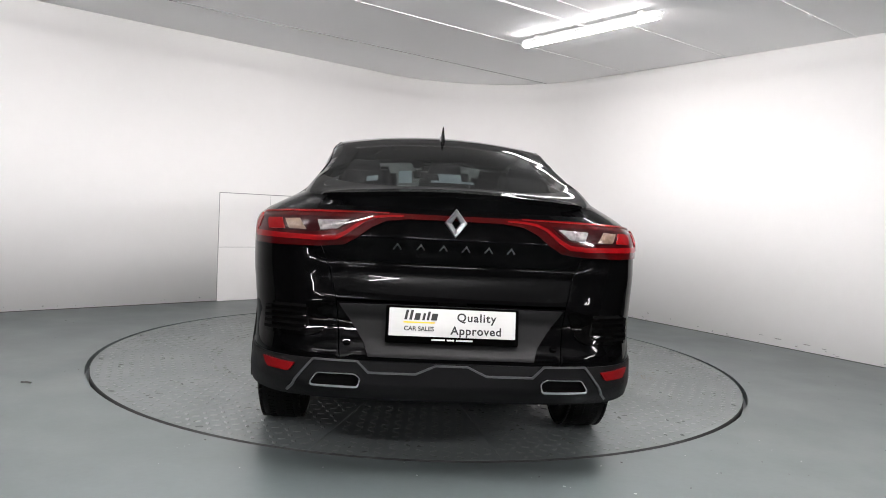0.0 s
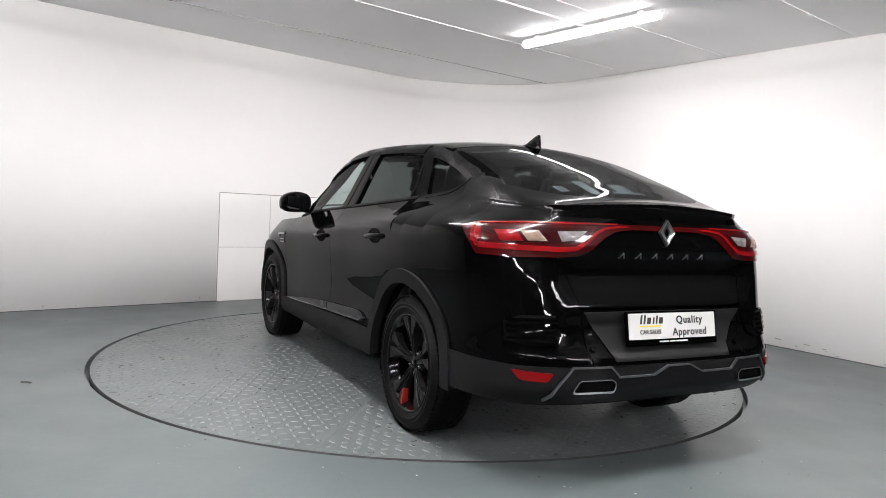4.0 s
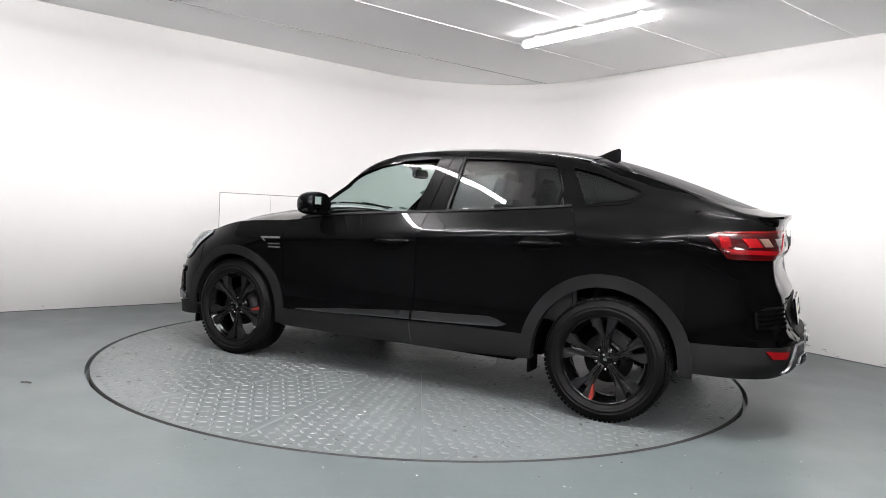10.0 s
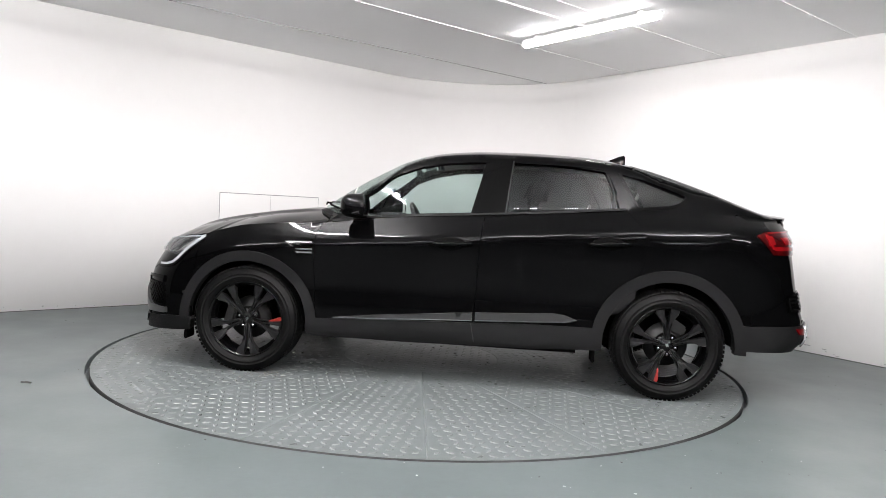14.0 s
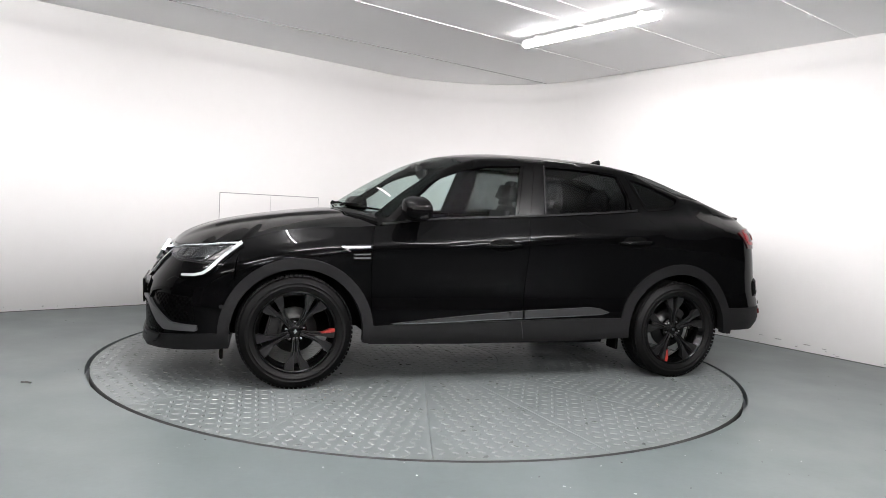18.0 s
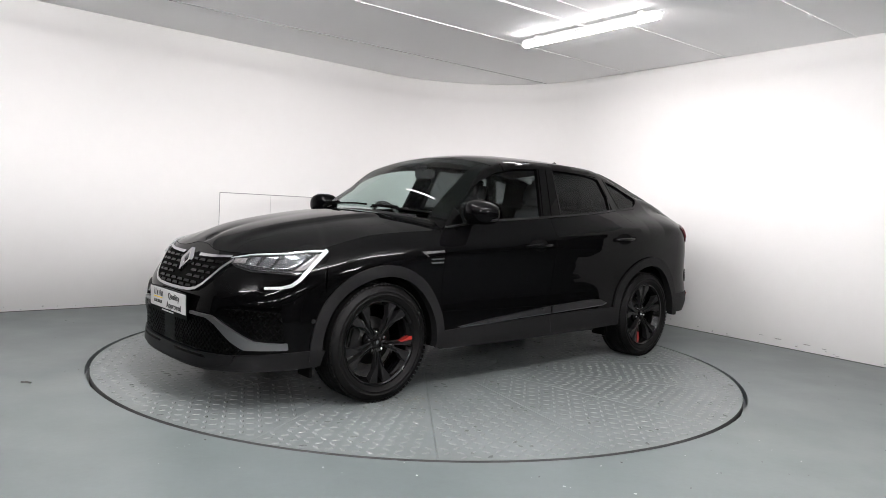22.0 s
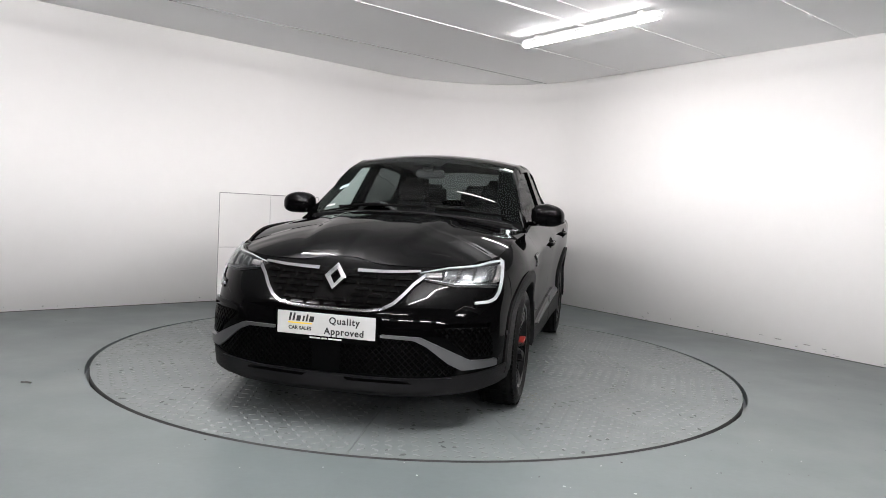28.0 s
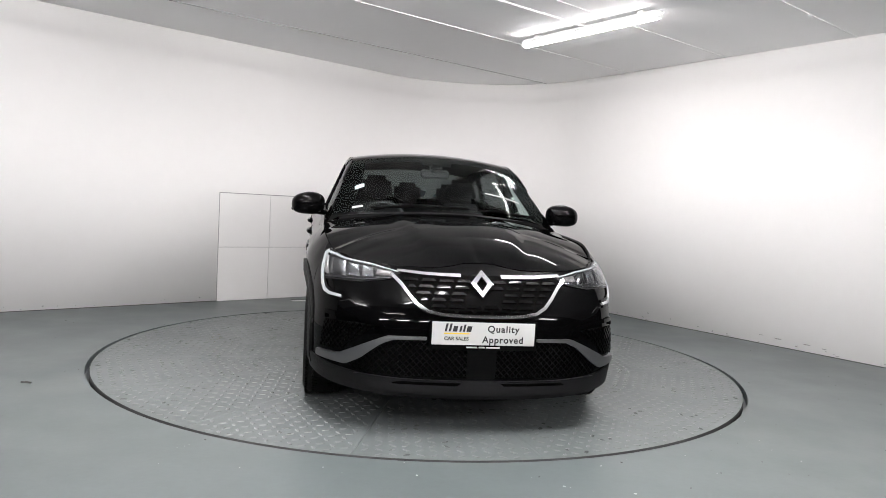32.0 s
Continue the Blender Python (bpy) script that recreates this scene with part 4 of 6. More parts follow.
def flat_piece(outline, y0, y1, dish=0.0):
    """An outline in the wheel's face, given thickness; the face sinks towards the hub by dish."""
    bm = bmesh.new()
    area = sum(a[0] * b[1] - b[0] * a[1] for a, b in zip(outline, outline[1:] + outline[:1]))
    if area < 0:
        outline = outline[::-1]

    def dip(x, z):
        return dish * (1 - min(1.0, math.hypot(x, z) / 0.21)) ** 1.0
    top = [bm.verts.new((x, y1 - dip(x, z), z)) for x, z in outline]
    ins = [bm.verts.new((x * 0.998, y1 - dip(x, z) - 0.004, z * 0.998)) for x, z in outline]
    low = [bm.verts.new((x, y0, z)) for x, z in outline]
    m = len(outline)
    cx, cz = sum(q[0] for q in outline) / m, sum(q[1] for q in outline) / m
    for v in top:
        v.co.x += (cx - v.co.x) * 0.10
        v.co.z += (cz - v.co.z) * 0.10
    bm.faces.new(top)
    for k in range(m):
        j = (k + 1) % m
        bm.faces.new((top[k], ins[k], ins[j], top[j]))
        bm.faces.new((ins[k], low[k], low[j], ins[j]))
    bmesh.ops.recalc_face_normals(bm, faces=bm.faces)
    return bm


def wheel(x, side, turn):
    """One wheel; its outer face looks towards +y of its own space."""
    m = pose(x, side * 0.775, 0.345, 0, 0, 0 if side > 0 else 180) @ Matrix.Rotation(radians(turn), 4, "Y")
    barrel = lathe_bm([(0.247, -0.10), (0.236, -0.07), (0.216, -0.03), (0.212, 0.04), (0.224, 0.068), (0.243, 0.084), (0.252, 0.094), (0.248, 0.1005), (0.238, 0.095), (0.233, 0.082), (0.222, 0.066)], 64, "Y")
    w = put("wheel", _to_mesh("wheel", barrel, RIM_BLACK), "gloss black five-spoke alloy wheel with a red accent")
    w.location = OFF
    w.matrix_basis = Matrix.Translation(OFF) @ m
    part("tyre", _to_mesh("tyre", tyre_bm(), RUBBER), RUBBER, w, "black road tyre")
    for k in range(5):
        r = Matrix.Rotation(radians(72 * k), 4, "Y")
        # a pair of slim stems that flare into broad blades at the rim
        for sg in (1, -1):
            blade = [(0.034, 0.002), (0.120, 0.005), (0.165, 0.011), (0.243, 0.020), (0.2405, 0.040), (0.231, 0.078), (0.200, 0.068), (0.160, 0.037), (0.100, 0.021), (0.040, 0.017)]
            b = flat_piece([(u, v * sg) for u, v in blade], 0.046, 0.090, 0.030)
            bmesh.ops.transform(b, matrix=r, verts=b.verts)
            part("spoke", _to_mesh("spoke", b, RIM_FACE), RIM_FACE, w)
            ridge = flat_piece([(u, v * sg) for u, v in ((0.05, 0.0125), (0.110, 0.0165), (0.150, 0.030), (0.150, 0.025), (0.110, 0.0115), (0.05, 0.0085))], 0.058, 0.0935, 0.030)
            bmesh.ops.transform(ridge, matrix=r, verts=ridge.verts)
            part("ridge", _to_mesh("ridge", ridge, RIM_BLACK), RIM_BLACK, w)
        if k == 0:
            red = flat_piece([(0.148, -0.033), (0.205, -0.072), (0.233, -0.081), (0.2385, -0.060), (0.156, -0.029)], 0.06, 0.0935, 0.012)
            bmesh.ops.transform(red, matrix=r, verts=red.verts)
            part("accent", _to_mesh("accent", red, RED_ACCENT), RED_ACCENT, w, "matt red spoke insert")
        nut = lathe_bm([(0.0, 0.062), (0.009, 0.062), (0.010, 0.046)], 6, "Y")
        a = radians(72 * k + 36)
        bmesh.ops.translate(nut, vec=(0.057 * math.cos(a), 0, -0.057 * math.sin(a)), verts=nut.verts)
        part("wheel_bolt", _to_mesh("wheel_bolt", nut, CHROME), CHROME, w)
    part("hub", _to_mesh("hub", lathe_bm([(0.0, 0.064), (0.030, 0.062), (0.036, 0.056), (0.075, 0.050), (0.078, 0.02)], 32, "Y"), RIM_BLACK), RIM_BLACK, w)
    d = flat_piece([(0.0, 0.017), (0.012, 0.0), (0.0, -0.017), (-0.012, 0.0)], 0.06, 0.067)
    part("emblem", _to_mesh("emblem", d, CHROME), CHROME, w, "small silver diamond")
    part("brake_disc", _to_mesh("brake_disc", lathe_bm([(0.0, 0.0), (0.14, 0.0), (0.14, -0.02), (0.0, -0.02)], 40, "Y"), STEEL), STEEL, w)
    part("caliper", _to_mesh("caliper", box_bm((0.07, 0.06, 0.15), (-0.13, -0.01, 0.02), 0.012), STEEL), STEEL, w)
    return w


wheel(1.365, 1, 166)
wheel(-1.355, 1, 58)
wheel(1.365, -1, 164)
wheel(-1.355, -1, 186)


# ---- head lamps ----
def head_lamps():
    base = [fp(0.405, 0.800), fp(0.55, 0.832), fp(0.68, 0.850), fx(1.80, 0.864), fx(1.685, 0.872), fx(1.690, 0.852), fx(1.78, 0.780), fx(1.845, 0.735), fp(0.70, 0.742), fp(0.60, 0.742), fp(0.47, 0.764)]
    lamps = both("headlamp", base, front_round, LAMP_BLACK, "headlamp with a white light guide and clear lens", off=0.004, depth=0.02, step=0.02)
    top = [fp(0.42, 0.800), fp(0.55, 0.828), fp(0.68, 0.842), fx(1.80, 0.856), fx(1.695, 0.864)]
    both("light_guide", ribbon(top, 0.004, 0.010), front_round, DRL, "milky white daytime light guide", parents=lamps, off=0.010, depth=0.008, step=0.02)
    hook = [fx(1.688, 0.868), fx(1.735, 0.832), fx(1.80, 0.778), fx(1.865, 0.712), fx(1.905, 0.682), fp(0.755, 0.668), fp(0.70, 0.663)]
    both("light_guide", ribbon(hook, 0.024, 0.013), front_round, DRL, "milky white daytime light guide", parents=lamps, off=0.011, depth=0.012, step=0.02)
    both("surround", ribbon(hook, 0.056, 0.042), front_round, GLOSS_BLACK, parents=lamps, off=0.006, depth=0.012, step=0.02)
    for y0, y1, z0, z1, mat in ((0.45, 0.53, 0.778, 0.806, LAMP_CLEAR), (0.54, 0.60, 0.768, 0.818, LAMP_SILVER), (0.61, 0.67, 0.765, 0.826, LAMP_SILVER), (0.675, 0.755, 0.760, 0.840, LAMP_SILVER), (0.76, 0.785, 0.76, 0.850, LAMP_CLEAR)):
        o = [fp(y0, z0), fp(y1, z0 + 0.003), fp(y1 - 0.006, z1), fp(y0 + 0.004, z1 - 0.004)]
        both("reflector", o, front_round, mat, "silver lamp reflector", parents=lamps, off=0.006, depth=0.006, step=0.012, puff=0.006)
    low = [fp(0.45, 0.772), fp(0.60, 0.752), fp(0.70, 0.751), fx(1.85, 0.746)]
    both("bezel", ribbon(low, 0.005), front_round, LAMP_SILVER, parents=lamps, off=0.009, depth=0.006, step=0.02)
    for ob in both("lens", shifted(base, 0.004), front_round, LENS_GLASS, "clear lamp lens", parents=lamps, off=0.017, depth=0.008, step=0.03):
        ob.visible_shadow = False


head_lamps()


# ---- tail lamps ----
def tail_lamps():
    out = [rx(-1.845, 1.066), rx(-1.90, 1.086), rp(0.72, 1.098), rp(0.62, 1.103), rp(0.50, 1.108), rp(0.35, 1.109), rp(0.2, 1.107), rp(0.06, 1.107), rp(0.06, 1.086), rp(0.2, 1.085), rp(0.29, 1.074), rp(0.35, 1.045), rp(0.41, 0.998), rp(0.46, 0.972), rp(0.57, 0.957), rp(0.72, 0.951), rx(-1.955, 0.953)]
    lamps = both("tail_lamp", out, rear_round, RED_LENS, "wide red tail lamp with clear reversing sections", off=0.007, depth=0.02, step=0.025)
    glow = [rx(-1.90, 1.062), rx(-1.945, 1.064), rx(-1.965, 1.018), rx(-1.92, 1.006)]
    both("side_reflector", glow, rear_round, RED_BRIGHT, "bright red reflector", parents=lamps, off=0.010, depth=0.006, step=0.012)
    blade = [rx(-1.96, 0.992), rp(0.70, 0.990), rp(0.58, 0.990), rp(0.495, 0.996), rp(0.45, 1.020), rp(0.39, 1.066), rp(0.345, 1.086), rp(0.28, 1.094), rp(0.22, 1.096)]
    both("light_strip", ribbon(blade, 0.024, 0.006), rear_round, RED_BRIGHT, "bright red light strip", parents=lamps, off=0.0105, depth=0.006, step=0.02)
    dark = [rx(-1.935, 1.064), rp(0.642, 1.076), rp(0.410, 1.082), rp(0.478, 1.026), rp(0.59, 1.014), rp(0.745, 1.012)]
    housing = material("dark_red_housing", (0.014, 0.001, 0.0015), 0.3, coat=1.0, coat_ior=1.25, spec=0.05)
    both("inner_housing", dark, rear_round, housing, parents=lamps, off=0.009, depth=0.004, step=0.02)
    amber = material("smoky_amber_lens", (0.11, 0.075, 0.055), 0.35, coat=1.0, grain=0.8, grain_size=60, coat_ior=1.3, spec=0.1)
    both("indicator_lens", [rp(0.715, 1.058), rp(0.650, 1.063), rp(0.620, 1.021), rp(0.695, 1.020)], rear_round, amber, "smoky indicator lens", parents=lamps, off=0.011, depth=0.004, step=0.012, puff=0.003)
    both("reversing_lens", [rp(0.575, 1.063), rp(0.440, 1.070), rp(0.492, 1.030), rp(0.560, 1.022)], rear_round, LAMP_CLEAR, "clear reversing lens", parents=lamps, off=0.011, depth=0.004, step=0.012, puff=0.003)
    both("red_reflector", [rp(0.795, 1.056), rp(0.728, 1.060), rp(0.712, 1.018), rp(0.785, 1.014)], rear_round, RED_BRIGHT, "bright red reflector block", parents=lamps, off=0.0125, depth=0.006, step=0.012)
    both("light_strip", ribbon([rx(-1.905, 1.072), rx(-1.925, 1.030), rx(-1.955, 0.990)], 0.016), rear_round, RED_BRIGHT, "bright red light strip", parents=lamps, off=0.0115, depth=0.006, step=0.015)
    both("light_strip", ribbon([rx(-1.92, 1.082), rp(0.70, 1.092), rp(0.55, 1.099), rp(0.40, 1.104), rp(0.28, 1.107)], 0.005), rear_round, RED_BRIGHT, "thin red light strip", parents=lamps, off=0.0105, depth=0.005, step=0.02)
    centre = [rp(0.06, 1.107), rp(-0.06, 1.107), rp(-0.06, 1.086), rp(0.06, 1.086)]
    put("centre_light_bar", patch_mesh("centre_light_bar", centre, rear_round, RED_LENS, off=0.007, depth=0.02), "dark red light bar between the tail lamps", tailgate)


tail_lamps()


def diamond(h, w, thick, at, tilt, parent, flip, mat=CHROME):
    """A plain raised diamond ring."""
    bm = bmesh.new()
    outer = [(0, h / 2), (w / 2, 0), (0, -h / 2), (-w / 2, 0)]
    rings = []
    for k, d in ((1.0, 0.0), (0.93, thick), (0.44, thick * 0.75), (0.36, 0.002)):
        rings.append([bm.verts.new((d * flip, y * k, z * k * (1.0 if k > 0.6 else 1.12))) for y, z in outer])
    for a, b in zip(rings, rings[1:]):
        for k in range(4):
            bm.faces.new((a[k], a[(k + 1) % 4], b[(k + 1) % 4], b[k]))
    bmesh.ops.recalc_face_normals(bm, faces=bm.faces)
    bmesh.ops.bevel(bm, geom=bm.edges[:], offset=0.0015, segments=1, affect="EDGES")
    bmesh.ops.transform(bm, matrix=Matrix.Translation(at) @ Matrix.Rotation(radians(tilt), 4, "Y"), verts=bm.verts)
    put("badge", _to_mesh("badge", bm, mat), "silver diamond badge", parent)


diamond(0.165, 0.126, 0.020, (2.148, 0, 0.757), -30, front_bumper, 1)
diamond(0.126, 0.096, 0.015, (-2.196, 0, 1.078), 4, tailgate, -1, SATIN)


# ---- grille and lower front ----
def grille():
    half = [fp(0.445, 0.792), fp(0.40, 0.735), fp(0.325, 0.660), fp(0.265, 0.622), fp(0.12, 0.610)]
    o = half + [fp(0.0, 0.608)] + [(-a, z) for a, z in half[::-1]] + [fp(y, 0.800) for y in (-0.3, -0.15, 0.0, 0.15, 0.3)]
    g = put("grille", patch_mesh("grille", o, front_round, MATT_BLACK, off=0.003, depth=0.004, step=0.03), "black grille with chrome surround")
    line = [fp(0.455, 0.790), fp(0.405, 0.742), fp(0.365, 0.690), fp(0.325, 0.648), fp(0.275, 0.620), fp(0.2, 0.608), fp(0.1, 0.604), fp(0.0, 0.603)]
    full = line + [(-a, z) for a, z in line[::-1]][1:]
    put("chrome_surround", patch_mesh("chrome_surround", ribbon(full, 0.014), front_round, CHROME, off=0.014, depth=0.012, step=0.015), "bright chrome strip", g)
    both("chrome_bar", ribbon([fp(0.425, 0.806), fp(0.30, 0.797), fp(0.20, 0.794), fp(0.105, 0.793)], 0.011, 0.016), front_round, CHROME, "bright chrome bar", parents=[g, g], off=0.013, depth=0.012, step=0.015)
    # rows of short relief bars
    for r, z in enumerate((0.768, 0.738, 0.708, 0.678, 0.648, 0.626)):
        lim = 0.405 - (0.768 - z) * 1.02 if z > 0.66 else 0.27
        y = -lim - 0.045 * (r % 2)
        while y < lim - 0.03:
            ya, yb = max(y + 0.006, -lim), min(y + 0.084, lim)
            y += 0.09
            if yb - ya > 0.025 and (abs((ya + yb) / 2) > 0.07 or z < 0.67):
                o = [fp(ya, z - 0.007), fp(yb, z - 0.007), fp(yb - 0.012, z + 0.006), fp(ya + 0.012, z + 0.006)]
                put("grille_bar", patch_mesh("grille_bar", o, front_round, GLOSS_BLACK, off=0.012, depth=0.012, step=0.05), "", g)
    return g


grille()


def mesh_insert(name, outline, fn, parent_pair, label, pitch=0.030):
    """A dark opening filled with a lattice of thin crossing bars."""
    us, vs = [q[0] for q in outline], [q[1] for q in outline]
    u0, u1, v0, v1 = min(us), max(us), min(vs), max(vs)
    n = int((u1 - u0 + v1 - v0) / pitch) + 2
    runs = []
    for s in (1, -1):
        for k in range(-n, n):
            line = [(u0 + k * pitch + s * (v1 - v0) * j / 29 * 0.9, v0 + (v1 - v0) * j / 29) for j in range(30)]
            run = []
            for q, f in list(zip(line, within(outline, line))) + [((0, 0), False)]:
                if f:
                    run.append(q)
                else:
                    if len(run) > 2:
                        runs.append(run)
                    run = []
    flat = [(x + d, y) for d in (-0.0035, 0.0035) for r in runs for x, y in r]
    hi, nn = laid(fn, flat, 0.010)
    lo = hi - nn * 0.009
    m = len(flat) // 2
    verts = np.concatenate([hi[:m], hi[m:], lo[:m], lo[m:]])
    faces, at = [], 0
    for r in runs:
        for k in range(len(r) - 1):
            a, b = at + k, at + k + 1
            faces += [(a, a + m, b + m, b), (a + 2 * m, a, b, b + 2 * m), (a + m, a + 3 * m, b + 3 * m, b + m)]
        at += len(r)
    for i, mir in enumerate((False, True)):
        base = put(name, patch_mesh(name, outline, fn, MATT_BLACK, off=0.002, depth=0.004, step=0.03, mirror=mir), label, parent_pair[i])
        v = verts * np.array([1, -1 if mir else 1, 1])
        put("lattice", mesh_from("lattice", v.tolist(), faces, GLOSS_BLACK, smooth=False), "gloss black lattice", base)


def lower_front():
    pairb = [front_bumper, front_bumper]
    # dark centre band under the number plate
    mid = [fp(0.265, 0.492), fp(0.49, 0.486), fp(0.66, 0.345), fp(0.62, 0.305), fp(0.3, 0.297), fp(0.07, 0.296), fp(0.07, 0.492)]
    mesh_insert("lower_grille", mid, front_round, pairb, "black lattice lower air intake")
    c = [fp(0.075, 0.490), fp(-0.075, 0.490), fp(-0.075, 0.300), fp(0.075, 0.300)]
    put("radar_panel", patch_mesh("radar_panel", c, front_round, GLOSS_BLACK, off=0.010, depth=0.012), "gloss black sensor panel", front_bumper)
    side = [fp(0.53, 0.540), fp(0.62, 0.548), fp(0.775, 0.540), fx(1.955, 0.50), fx(1.945, 0.392), fp(0.70, 0.398)]
    mesh_insert("side_intake", side, front_round, pairb, "black lattice side intake", pitch=0.03)
    ridge = [fp(0.47, 0.505), fp(0.51, 0.552), fp(0.60, 0.574), fp(0.77, 0.576), fx(1.97, 0.545)]
    both("intake_brow", ribbon(ridge, 0.020, 0.012), front_round, PAINT, parents=pairb, off=0.014, depth=0.016, step=0.02)
    blade = [fp(0.28, 0.500), fp(0.47, 0.498), fp(0.545, 0.465), fp(0.70, 0.384), fp(0.79, 0.378), fx(1.93, 0.382), fx(1.925, 0.345), fp(0.66, 0.336), fp(0.60, 0.372), fp(0.50, 0.455), fp(0.44, 0.482), fp(0.28, 0.486)]
    both("blade_trim", rounded(blade, 0.012), front_round, BLADE_GREY, "satin grey metal blade trim", parents=pairb, off=0.020, depth=0.025, step=0.02)
    half = [fx(1.735, 0.335), fx(1.85, 0.335), fp(0.78, 0.325), fp(0.60, 0.300), fp(0.45, 0.286), fp(0.2, 0.282)]
    half_low = [fp(0.2, 0.198), fp(0.45, 0.205), fp(0.62, 0.215), fp(0.75, 0.228), fx(1.85, 0.24), fx(1.75, 0.25)]
    o = half + [fp(0.0, 0.281)] + [(-a, z) for a, z in half[::-1]] + [(-a, z) for a, z in half_low[::-1]] + [fp(0.0, 0.197)] + half_low
    put("lower_lip", patch_mesh("lower_lip", o, front_round, PLASTIC, off=0.010, depth=0.06, step=0.035), "dark grey plastic lower lip", front_bumper)
    sk = [fp(0.62, 0.300), fp(0.40, 0.288), fp(0.15, 0.284)]
    sk2 = [fp(0.15, 0.215), fp(0.40, 0.220), fp(0.52, 0.232), fp(0.60, 0.262)]
    o = sk + [fp(0.0, 0.283)] + [(-a, z) for a, z in sk[::-1]] + [(-a, z) for a, z in sk2[::-1]] + [fp(0.0, 0.214)] + sk2
    put("skid_plate", patch_mesh("skid_plate", o, front_round, DARK_SATIN, off=0.020, depth=0.02, step=0.03), "dark metal skid plate", front_bumper)
    both("skid_slot", [fp(0.10, 0.272), fp(0.42, 0.276), fp(0.44, 0.262), fp(0.12, 0.258)], front_round, GLOSS_BLACK, parents=pairb, off=0.022, depth=0.004, step=0.03)
    for x, z in ((1.80, 0.495),):
        ring = arc(0, 0, 0.012, 0, 330, 11)
        a0, z0 = fx(x, z)
        both("parking_sensor", [(a0 + u, z0 + v) for u, v in ring], front_round, PLASTIC, parents=pairb, off=0.003, depth=0.004, step=0.01)
    both("tow_cover", ribbon([fp(0.62, 0.625), fp(0.66, 0.652), fp(0.705, 0.640)], 0.002), front_round, GAP_BLACK, parents=pairb, off=0.0015, depth=0.002, step=0.02)


lower_front()


# ---- rear details ----
def rear_details():
    pairb = [rear_bumper, rear_bumper]
    frame_o = [rp(0.785, 0.690), rp(0.735, 0.718), rp(0.49, 0.724), rp(0.53, 0.612), rp(0.575, 0.592), rp(0.785, 0.588)]
    both("vent_frame", rounded(frame_o, 0.012), rear_round, GLOSS_BLACK, "black vent surround", parents=pairb, off=0.008, depth=0.012, step=0.025)
    inner = [rp(0.780, 0.682), rp(0.73, 0.712), rp(0.605, 0.714), rp(0.585, 0.630), rp(0.62, 0.605), rp(0.780, 0.600)]
    vents = both("side_vent", inner, rear_round, MATT_BLACK, "black slatted dummy vent", parents=pairb, off=0.010, depth=0.004, step=0.025)
    for z in (0.622, 0.646, 0.670, 0.694):
        both("slat", ribbon([rp(0.772, z - 0.004), rp(0.70, z), rp(0.598, z + 0.002)], 0.012), rear_round, GLOSS_BLACK, parents=vents, off=0.017, depth=0.01, step=0.03)
    # the recess round the number plate, in grained plastic
    rec = [rp(0.47, 0.728), rp(0.42, 0.66), rp(0.36, 0.575), rp(0.34, 0.525), rp(0.0, 0.524), rp(-0.34, 0.525), rp(-0.36, 0.575), rp(-0.42, 0.66), rp(-0.47, 0.728), rp(-0.2, 0.733), rp(0.2, 0.733)]
    put("plate_recess", patch_mesh("plate_recess", rec, rear_round, PLASTIC, off=0.005, depth=0.006, step=0.03), "dark grained plastic recess", rear_bumper)
    up = [(0.635, 0.402), (0.555, 0.508), (0.38, 0.508), (0.335, 0.464), (0.145, 0.464), (0.065, 0.500)]
    edge = [rp(y, z) for y, z in up] + [rp(-y, z) for y, z in up[::-1]]
    lowe = [rp(y, 0.362) for y in (-0.56, -0.3, 0.0, 0.3, 0.56)]
    put("diffuser", patch_mesh("diffuser", edge + lowe, rear_round, DARK_SATIN, off=0.018, depth=0.03, step=0.025), "dark metal rear diffuser", rear_bumper)
    put("diffuser_edge", patch_mesh("diffuser_edge", ribbon([rp(0.66, 0.378)] + edge + [rp(-0.66, 0.378)], 0.007), rear_round, BLADE_GREY, off=0.024, depth=0.012, step=0.015), "satin metal edge line", rear_bumper)
    pipe = [rp(0.565, 0.412), rp(0.535, 0.460), rp(0.385, 0.462), rp(0.362, 0.445), rp(0.368, 0.412)]
    pipes = both("exhaust_tip", rounded(pipe, 0.012), rear_round, CHROME, "chrome trapezoid exhaust trim", parents=pairb, holes=[rounded(shifted(pipe, 0.0045), 0.008)], off=0.038, depth=0.03, step=0.02)
    both("outlet", rounded(shifted(pipe, 0.003), 0.008), rear_round, MATT_BLACK, parents=pipes, off=0.022, depth=0.002, step=0.03)
    refl = [rp(0.770, 0.490), rp(0.630, 0.482), rp(0.655, 0.447), rp(0.745, 0.450)]
    both("rear_reflector", rounded(refl, 0.008), rear_round, RED_BRIGHT, "red reflector in the bumper", parents=pairb, off=0.016, depth=0.012, step=0.02)
    for y, z in ((0.43, 0.575), (0.70, 0.53)):
        ring = arc(0, 0, 0.012, 0, 330, 11)
        a0, z0 = rp(y, z)
        both("parking_sensor", [(a0 + u, z0 + v) for u, v in ring], rear_round, GLOSS_BLACK, parents=pairb, off=0.010, depth=0.004, step=0.01)
    # six plain bright marks stand for the name on the tailgate
    for y in (0.240, 0.142, 0.046, -0.050, -0.146, -0.242):
        o = ribbon([rp(y + 0.016, 0.960), rp(y, 0.981), rp(y - 0.016, 0.960)], 0.005)
        put("name_mark", patch_mesh("name_mark", o, rear_round, SATIN, off=0.004, depth=0.005, step=0.02), "small silver mark", tailgate)
    cam_box = box_bm((0.03, 0.12, 0.02), (-2.225, 0.0, 0.742), 0.004)
